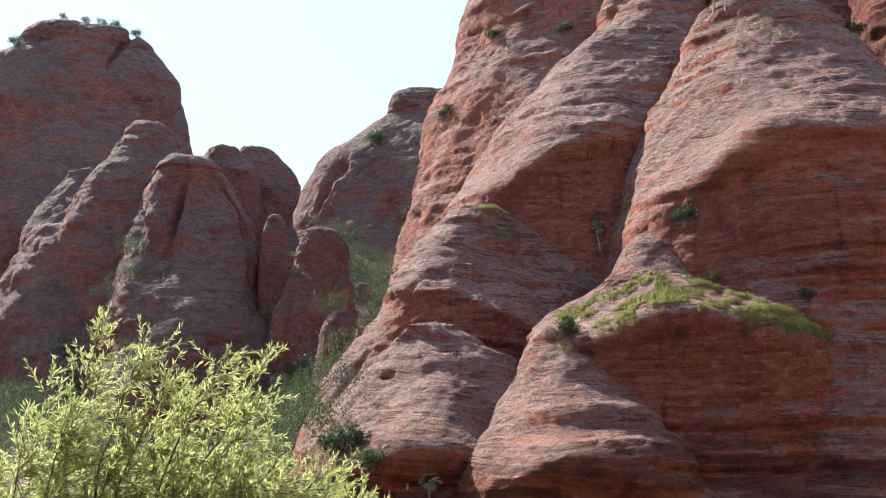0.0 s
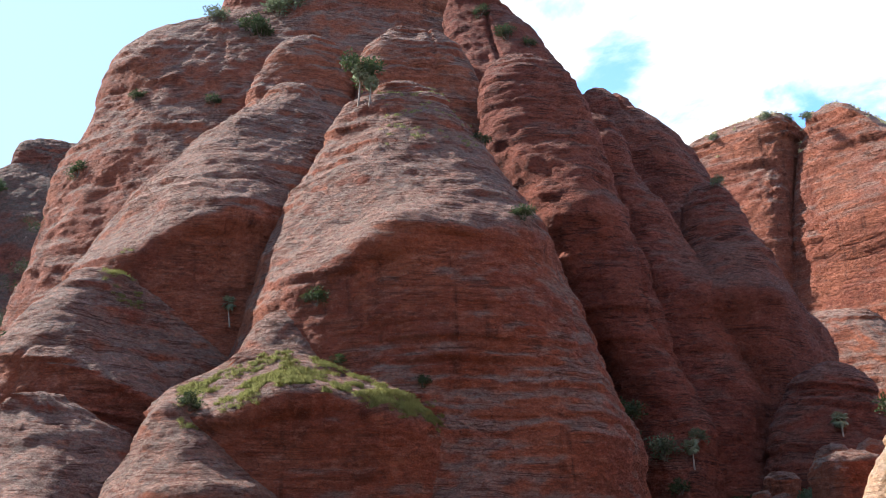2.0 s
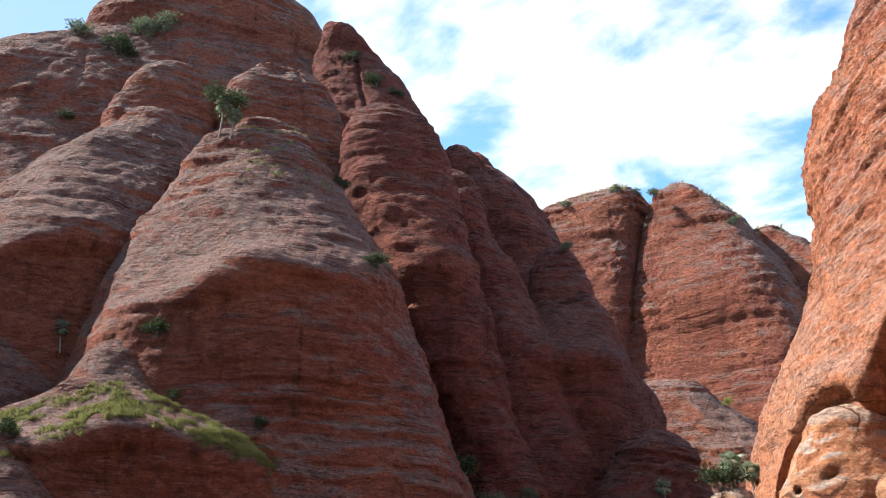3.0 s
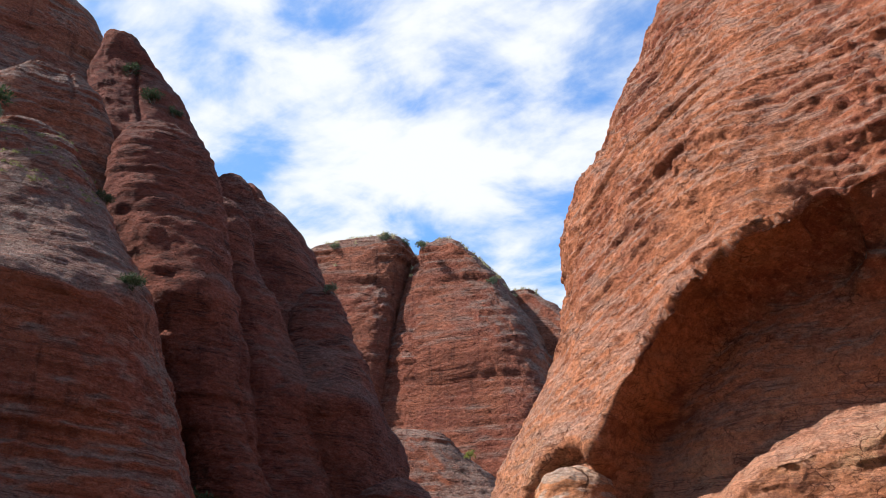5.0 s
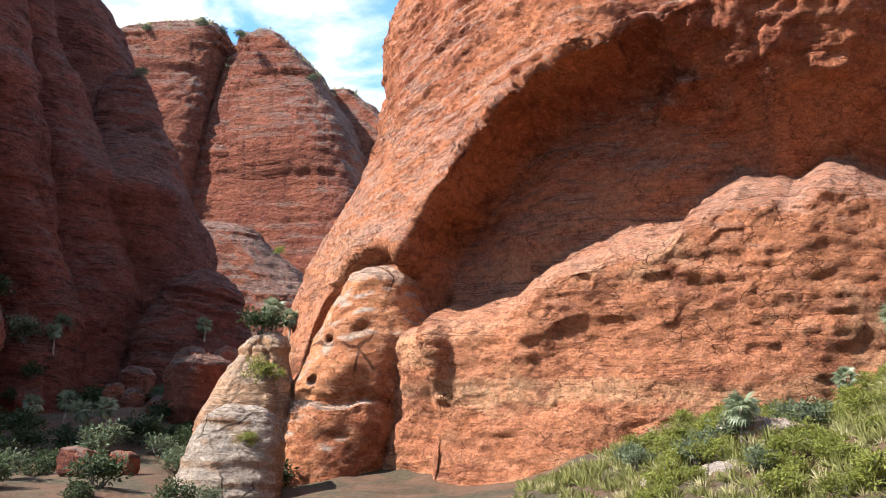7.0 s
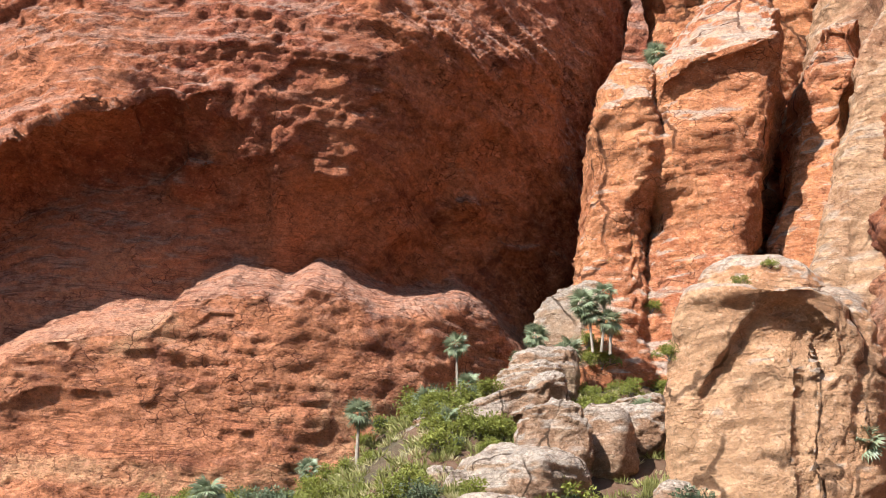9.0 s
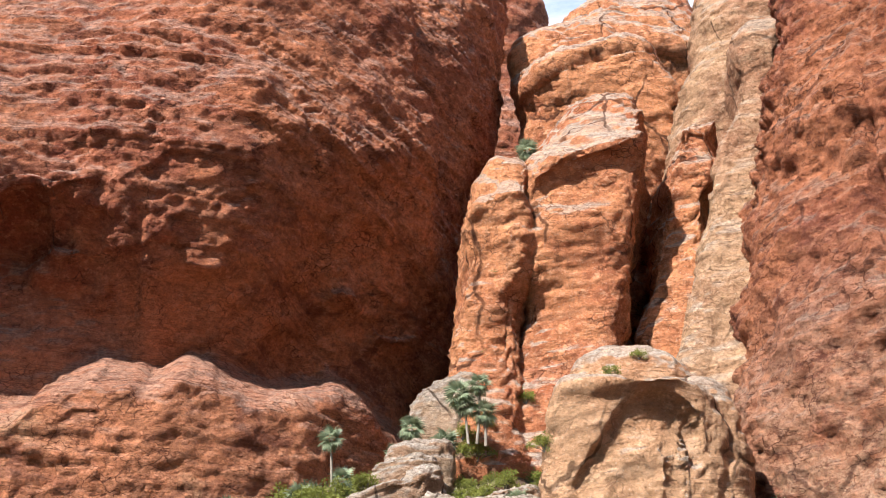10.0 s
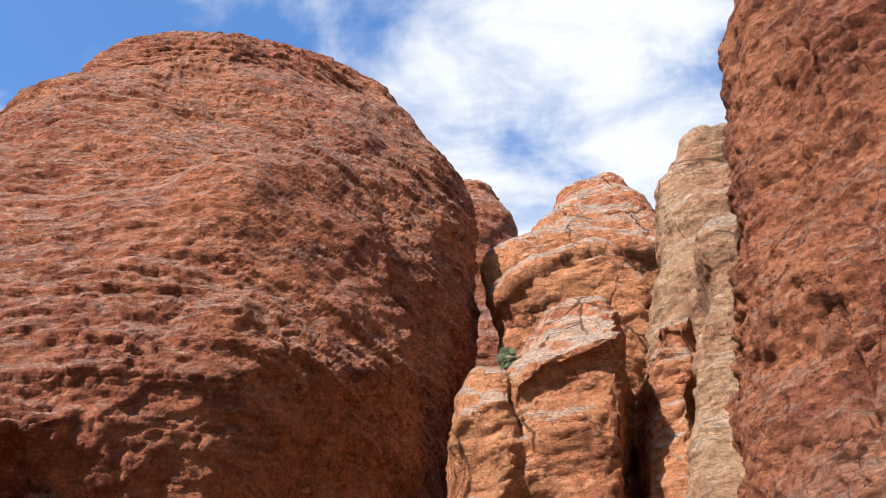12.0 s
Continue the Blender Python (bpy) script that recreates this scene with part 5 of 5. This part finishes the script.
stones((
    (86.6, 52, 10.9, 8.4, 2.4, 'P', 0.36),
    (89.0, 53, 12.9, 3.8, 1.8, 'P', 0.15),
    (90.0, 55, 13.9, 3.4, 1.5, 'P', 0.1),
    (90.4, 45, 9.7, 4.1, 3.1, 'P', 0.12),
    (85.8, 43, 6.5, 2.0, 1.9, 'P', 0.0),
    (87.3, 44, 6.8, 2.7, 2.2, 'P', 0.0),
    (89.2, 43.5, 6.6, 4.4, 1.6, 'P', 0.0),
    (87.4, 41.5, 4.8, 6.5, 2.1, 'P', 0.0),
    (93.4, 47, 9.6, 2.6, 3.4, 'P', 0.0),
    (95.1, 49, 12.8, 3.0, 1.9, 'P', 0.25),
    (94.0, 47.5, 10.4, 1.6, 1.1, 'P', 0.0),
    (95.7, 40, 4.2, 5.3, 1.3, 'P', 0.0),
    (99.0, 39, 4.0, 3.9, 1.3, 'P', 0.0),
    (73.1, 52, 4.8, 3.2, 1.7, 'P', 0.0),
    (78.6, 55, 7.6, 1.2, 0.8, 'O', 0.0),
    (95.3, 53, 14.7, 3.2, 1.2, 'P', 0.0),
    (91.4, 60, 19.1, 4.3, 5.0, 'P', 0.5),
    (94.7, 40.5, 5.7, 1.0, 0.8, 'P', 0.0),
    (97.1, 44, 7.7, 2.0, 1.5, 'P', 0.0),
    (84.4, 44, 6.3, 1.2, 0.7, 'P', 0.0),
    (73.5, 47, 4.1, 4.4, 1.6, 'P', 0.0),
    (70.9, 44, 2.3, 5.4, 1.2, 'P', 0.0),
    (67.8, 43, 1.8, 2.1, 1.0, 'P', 0.0),
), 400, "pale grey weathered sandstone boulder on the grassy slope")
stones((
    (36.6, 66, 2.4, 2.7, 2.2, 'R', 0.0),
    (38.8, 66, 2.2, 1.6, 1.5, 'R', 0.0),
    (39.0, 100, 10.4, 3.4, 2.4, 'R', 0.0),
    (37.9, 98, 8.6, 2.1, 1.5, 'R', 0.0),
    (38.8, 96, 8.1, 2.0, 1.6, 'R', 0.0),
    (42.3, 84, 9.8, 5.1, 4.2, 'R', 0.0),
    (43.5, 90, 11.9, 3.5, 4.0, 'R', 0.0),
    (41.7, 95, 12.1, 4.2, 3.7, 'R', 0.0),
    (40.6, 88, 7.0, 2.9, 2.0, 'R', 0.0),
    (37.4, 80, 4.5, 2.2, 1.3, 'R', 0.0),
), 450, "reddish boulder in the shaded ravine")
stones((
    (-9.1, 172, 36.0, 3.6, 3.8, 'F', 0.0),
    (-7.2, 170, 35.5, 2.8, 2.8, 'F', 0.0),
    (-5.5, 168, 35.5, 4.1, 3.4, 'F', 0.0),
    (-4.6, 150, 26.9, 2.5, 6.2, 'F', 0.0),
    (-5.1, 152, 25.5, 2.2, 5.1, 'F', 0.0),
    (-9.7, 170, 33.4, 2.8, 2.4, 'F', 0.0),
    (-7.7, 172, 36.3, 2.5, 2.9, 'F', 0.0),
    (-4.7, 200, 52.7, 4.4, 3.3, 'F', 0.0),
), 500, "dark red boulder among green scrub")

# ---- palms ----
palms = Stock([make_palm(100 + k, h, 20 + 2 * (k % 3), 0.78) for k, h in enumerate((0.7, 1.5, 2.4, 3.3, 1.1, 2.0))])
PALM_TALL = (1.4, 2.2, 3.1, 4.0, 1.8, 2.7)


def plant_palms(rows):
    for k, (az, away, z, tall) in enumerate(rows):
        j = min(range(6), key=lambda i: abs(PALM_TALL[i] - tall) + 0.12 * ((i + k) % 3))
        x, y, _ = polar(az, away)
        under = drop(x, y, z + 2.0)[0].z
        palms.put(j, x, y, under if abs(under - z) < 2.5 else z, max(0.8, min(1.9, tall / PALM_TALL[j])), rng.uniform(0, 360), rng.normal(0, 3))


plant_palms((
    (85.1, 56.0, 12.0, 3.7),
    (79.7, 53.1, 7.1, 3.3),
    (77.1, 56.7, 6.1, 1.6),
    (71.6, 52.3, 4.1, 1.4),
    (83.2, 53.1, 10.0, 1.3),
    (85.8, 56.0, 12.5, 1.4),
    (84.6, 48.4, 8.3, 1.1),
    (89.5, 56.0, 11.6, 2.6),
    (91.5, 56.0, 13.0, 2.5),
    (88.9, 57.5, 14.2, 1.6),
    (88.6, 57.5, 14.4, 1.3),
))
plant_palms((
    (93.2, 56.0, 14.6, 3.6),
    (92.7, 56.0, 14.6, 2.5),
    (93.7, 56.0, 14.5, 2.2),
    (92.3, 56.0, 14.4, 1.6),
    (96.6, 64.5, 36.3, 2.0),
    (95.5, 50.9, 8.5, 2.1),
    (107.3, 47.3, 7.3, 3.4),
    (108.9, 53.1, 8.0, 2.5),
    (109.6, 52.0, 8.2, 2.3),
    (108.2, 54.5, 10.8, 1.2),
))
plant_palms((
    (71.8, 44.7, 3.2, 1.8),
    (45.9, 67.7, 10.2, 2.3),
    (46.9, 77.2, 11.9, 2.2),
    (44.8, 178.6, 23.8, 3.2),
    (35.5, 87.3, 4.0, 2.9),
    (33.9, 85.6, 3.4, 2.8),
    (36.4, 80.2, 3.4, 2.4),
    (37.8, 76.6, 2.5, 3.4),
    (42.3, 103.7, 12.7, 2.3),
    (31.0, 85.8, 4.4, 2.9),
    (34.6, 101.4, 10.4, 2.8),
))
plant_palms((
    (9.0, 93.4, 23.4, 2.6),
    (16.2, 94.1, 47.7, 4.4),
    (16.9, 93.5, 47.8, 3.2),
    (-2.0, 72.3, 1.1, 3.0),
    (-3.0, 72.6, 1.0, 3.4),
    (-0.8, 72.1, 0.6, 2.0),
))

# ---- shrubs ----
scrub = Stock([make_shrub(200 + k, LEAF_SCRUB, 1000, 1.0, 1.0, 0.13, "dense dark green scrub bush on stony ground") for k in range(3)])
grey = Stock([make_shrub(210 + k, LEAF_GREY, 900, 1.0, 0.9, 0.12, "grey-green bush with open crown") for k in range(3)])
green = Stock([make_shrub(220 + k, LEAF_BRIGHT, 1000, 0.9, 1.1, 0.11, "low bright green shrub among dry grass") for k in range(3)])


def plant_rows(stock, rows):
    for k, (az, away, z, tall) in enumerate(rows):
        x, y, _ = polar(az, away)
        reach = 14.0 if away > 200 else 3.0
        under = drop(x, y, z + reach)[0].z
        stock.put(k, x, y, under if abs(under - z) < reach else z, tall * 0.9, rng.uniform(0, 360))


plant_rows(scrub, (
    (7.0, 74.9, 13.6, 1.8),
    (3.1, 132.6, 63.7, 2.0),
    (7.5, 128.3, 62.0, 2.1),
    (0.2, 134.7, 53.0, 2.6),
    (-4.0, 258.5, 88.1, 5.2),
    (10.2, 130.6, 75.1, 3.3),
    (24.0, 122.4, 73.1, 2.1),
    (25.6, 120.4, 68.4, 2.6),
    (26.9, 120.6, 68.1, 1.8),
    (23.8, 94.8, 43.2, 1.6),
    (26.1, 83.5, 30.3, 1.8),
    (13.9, 81.6, 20.5, 1.9),
    (15.1, 81.0, 19.0, 1.6),
    (19.9, 79.1, 15.3, 1.3),
    (-5.3, 75.2, 5.5, 2.5),
    (-6.1, 76.0, 5.1, 2.1),
    (-3.9, 71.8, 3.8, 2.0),
    (9.7, 130.5, 74.6, 3.3),
    (16.4, 94.6, 48.8, 3.5),
))
plant_rows(grey, (
    (7.2, 134.6, 79.6, 3.3),
    (11.1, 133.3, 81.8, 4.3),
    (12.2, 132.8, 81.9, 4.2),
    (-24.5, 264.7, 111.6, 3.5),
    (-23.4, 262.5, 115.4, 2.9),
    (-22.1, 267.5, 124.1, 2.3),
    (-20.9, 266.4, 124.3, 2.9),
    (-20.0, 265.5, 123.6, 3.2),
    (-19.2, 267.0, 123.2, 3.6),
    (-18.1, 266.3, 120.0, 3.2),
    (37.5, 211.8, 89.8, 2.0),
    (40.5, 207.8, 90.7, 2.5),
    (41.7, 209.2, 91.3, 2.0),
    (42.7, 204.4, 89.2, 2.7),
    (47.1, 201.1, 83.8, 2.2),
    (37.5, 120.2, 45.4, 1.7),
))
plant_rows(green, (
    (107.4, 68.5, 36.3, 1.8),
    (107.5, 76.8, 47.2, 1.7),
    (97.0, 46.8, 13.3, 1.2),
    (94.6, 60.8, 25.8, 1.2),
    (104.8, 67.2, 27.2, 0.7),
    (102.6, 48.4, 16.4, 0.7),
    (95.5, 61.2, 30.1, 1.0),
    (112.4, 74.8, 53.9, 3.1),
    (107.1, 68.3, 35.7, 2.1),
    (93.7, 61.0, 20.4, 1.4),
    (101.0, 45.0, 12.8, 0.8),
    (45.5, 65.2, 6.0, 2.2),
    (44.9, 57.3, 2.2, 1.3),
    (68.2, 50.8, 3.2, 1.1),
    (46.0, 183.0, 39.5, 2.1),
    (86.9, 52.0, 9.6, 1.5),
    (88.5, 53.9, 10.4, 1.4),
    (85.1, 47.6, 7.8, 1.2),
    (92.0, 59.6, 12.9, 1.5),
    (93.6, 60.3, 13.7, 1.5),
    (94.7, 62.0, 14.9, 1.4),
    (92.8, 54.7, 11.2, 1.2),
    (91.0, 57.8, 12.1, 1.1),
    (96.0, 61.0, 15.4, 1.4),
    (86.0, 49.8, 8.7, 1.1),
))


def thicket(name, label, places, low, high, leaf, seed, leaves=460):
    """A far wood of many bushes: leaf clumps in uneven crowns, one object."""
    tr = np.random.default_rng(seed)
    at, along, size = [], [], []
    for p in places:
        s = tr.uniform(low, high)
        lobes = np.array(p) + tr.normal(0, 0.42, (7, 3)) * s * np.array([[1, 1, 0.5]]) + np.array([0, 0, 0.55 * s])
        pick = tr.integers(0, 7, leaves)
        off = unit(tr.normal(0, 1, (leaves, 3))) * (tr.uniform(0.3, 1, (leaves, 1)) ** 0.5) * 0.34 * s
        at.append(lobes[pick] + off)
        along.append(unit(off / s * 3 + tr.normal(0, 0.5, (leaves, 3))))
        size.append(s * tr.uniform(0.055, 0.11, leaves))
    at, along, size = np.concatenate(at), np.concatenate(along), np.concatenate(size)
    nor = unit(tr.normal(0, 1, at.shape) + np.array([0, 0, 0.8]))
    return tagged(new(name, leaf_mesh(name, at, along, nor, size, size * 0.5, leaf)), label, "scrub", kind="stuff")


thicket("scrub", "dark green scrub filling the valley between the domes", valley_scrub[::2], 2.2, 4.8, LEAF_SCRUB, 501)
thicket("scrub", "grey-green scrub filling the valley between the domes", valley_scrub[1::2], 2.0, 4.2, LEAF_VALLEY, 502)
thicket("scrub", "dark woodland under the shaded domes", left_scrub, 2.0, 4.5, LEAF_SCRUB, 503)
thicket("scrub", "low scrub in the valley mouth", gap_scrub, 1.4, 3.2, LEAF_SCRUB, 505)
thicket("scrub", "low scrub on the gorge floor", front_scrub, 1.6, 3.6, LEAF_SCRUB, 504)
for k, (x, y, z) in enumerate(ravine_scrub):
    (grey if k % 4 == 0 else scrub).put(k, x, y, z, rng.uniform(1.2, 3.0), rng.uniform(0, 360))
for k, (x, y, z) in enumerate(slope_scrub):
    (grey if k % 7 == 0 else green).put(k, x, y, z, rng.uniform(0.7, 1.7), rng.uniform(0, 360))
for k, (x, y, z) in enumerate(upper_scrub):
    green.put(k, x, y, z, rng.uniform(0.8, 1.6), rng.uniform(0, 360))
for k, (x, y, z) in enumerate(near_scrub):
    (grey if k % 4 == 0 else green).put(k, x, y, z, rng.uniform(0.9, 1.9), rng.uniform(0, 360))

# ---- grass ----
def grass(name, label, places, low, high, material, seed, blades=26):
    size = np.random.default_rng(seed).uniform(low, high, len(places))
    return tagged(new(name, tuft_mesh(name, places, size, material, seed, blades)), label, "grass", kind="stuff")


grass("spinifex", "yellow-green spinifex hummocks on the rock ledge", ledge_grass, 0.22, 0.42, GRASS, 301, 26)
grass("spinifex", "yellow-green grass on the rock terrace", terrace_grass, 0.22, 0.5, GRASS, 302, 26)
grass("spinifex", "sparse pale grass on the dome's shoulder", top_grass, 0.2, 0.45, GRASS, 303)
grass("dry_grass", "dry grass along the cliff's rim", rim_grass, 0.5, 1.2, GRASS_DRY, 304)
grass("dry_grass", "dry tussocks on the stony slope", slope_grass[::3], 0.25, 0.6, GRASS_DRY, 305)
grass("spinifex", "green spinifex hummocks on the stony slope", [p for k, p in enumerate(slope_grass) if k % 3], 0.3, 0.75, GRASS, 306, 32)


# ---- the wattle beside the viewer ----
def make_wattle():
    wr = np.random.default_rng(77)
    root = thing("wattle_bush", "large bright green wattle bush with narrow windblown leaves", "bush")
    a = radians(-17)
    side, deep = np.array([math.cos(a), -math.sin(a), 0]), np.array([math.sin(a), math.cos(a), 0])
    wind = unit(side * 0.8 + np.array([0, 0, 0.75]))
    tips = ((-0.55, 2.75), (-0.25, 3.1), (0.05, 3.0), (-0.95, 2.2), (0.45, 2.7), (0.85, 2.95), (0.2, 2.4), (1.05, 2.75), (-1.3, 1.9), (-0.6, 1.9), (0.5, 2.3), (1.2, 2.25), (1.5, 2.0), (-0.1, 2.2), (1.85, 1.9), (-1.7, 1.6), (0.9, 2.2), (-1.0, 1.9), (1.7, 2.0), (1.6, 1.8), (1.5, 2.15), (-0.4, 2.5), (0.65, 2.1), (-1.1, 1.8))
    at, along, limbs, twigs = [], [], [], []
    ends = [(dx + wr.normal(0, 0.2) * (r > 0), z + wr.normal(-0.08, 0.16) * (r > 0)) for dx, z in tips for r in range(3)]
    for dx, z in ends:
        end = side * dx + deep * wr.uniform(-0.8, 0.9) + np.array([0, 0, z])
        start = side * (dx * 0.15 - 0.3) + np.array([0, 0, -0.2])
        t = np.linspace(0, 1, 12)[:, None]
        knee = start + (end - start) * 0.5 - side * 0.35 + np.array([0, 0, 0.12])
        path = (1 - t) ** 2 * start + 2 * t * (1 - t) * knee + t ** 2 * end + np.concatenate([wr.normal(0, 0.025, (11, 3)), np.zeros((1, 3))])
        limbs.append((path, 0.017, 0.004))
        for j in range(54):
            s = wr.uniform(0.4, 1.0) ** 0.8
            i = min(10, int(s * 11))
            p = path[i] + (path[i + 1] - path[i]) * wr.uniform()
            d = unit(wind * 0.6 + wr.normal(0, 0.5, 3))
            tw = bend(wr, p, d, wr.uniform(0.15, 0.38), 5, 0.12, 0.02)
            twigs.append((tw, 0.004, 0.0015))
            leaves = 32
            q = wr.uniform(0.1, 1.0, leaves) * 5
            qi = np.minimum(q.astype(int), 4)
            base = tw[qi] + (tw[qi + 1] - tw[qi]) * (q - qi)[:, None]
            at.append(base)
            along.append(unit(unit(tw[qi + 1] - tw[qi]) + wr.normal(0, 0.5, (leaves, 3))))
    # bare twigs low on the weather side
    for _ in range(130):
        p = side * wr.uniform(-1.9, 0.3) + deep * wr.uniform(-0.9, 0.3) + np.array([0, 0, wr.uniform(1.0, 1.9)])
        twigs.append((bend(wr, p, unit(wr.normal(0, 0.5, 3) + np.array([0, 0, 0.5])), wr.uniform(0.3, 0.7), 6, 0.22), 0.006, 0.0015))
    for limb in limbs:
        part("branch", tubes_mesh("branch", [limb], BARK, 7), root, "slim grey branch")
    tagged(part("twig_tangle", tubes_mesh("twig_tangle", twigs, BARK, 4), root, "bare grey twigs"), kind="stuff")
    at, along = np.concatenate(at), np.concatenate(along)
    n = len(at)
    size = wr.uniform(0.035, 0.075, n)
    part("foliage", leaf_mesh("foliage", at, along, unit(wr.normal(0, 1, (n, 3))), size, size * 0.16, LEAF_WATTLE), root, "narrow yellow-green leaves")
    x, y, _ = polar(-17, 8.5)
    root.location = (x, y, float(ground_height(x, y)))
    return root


make_wattle()
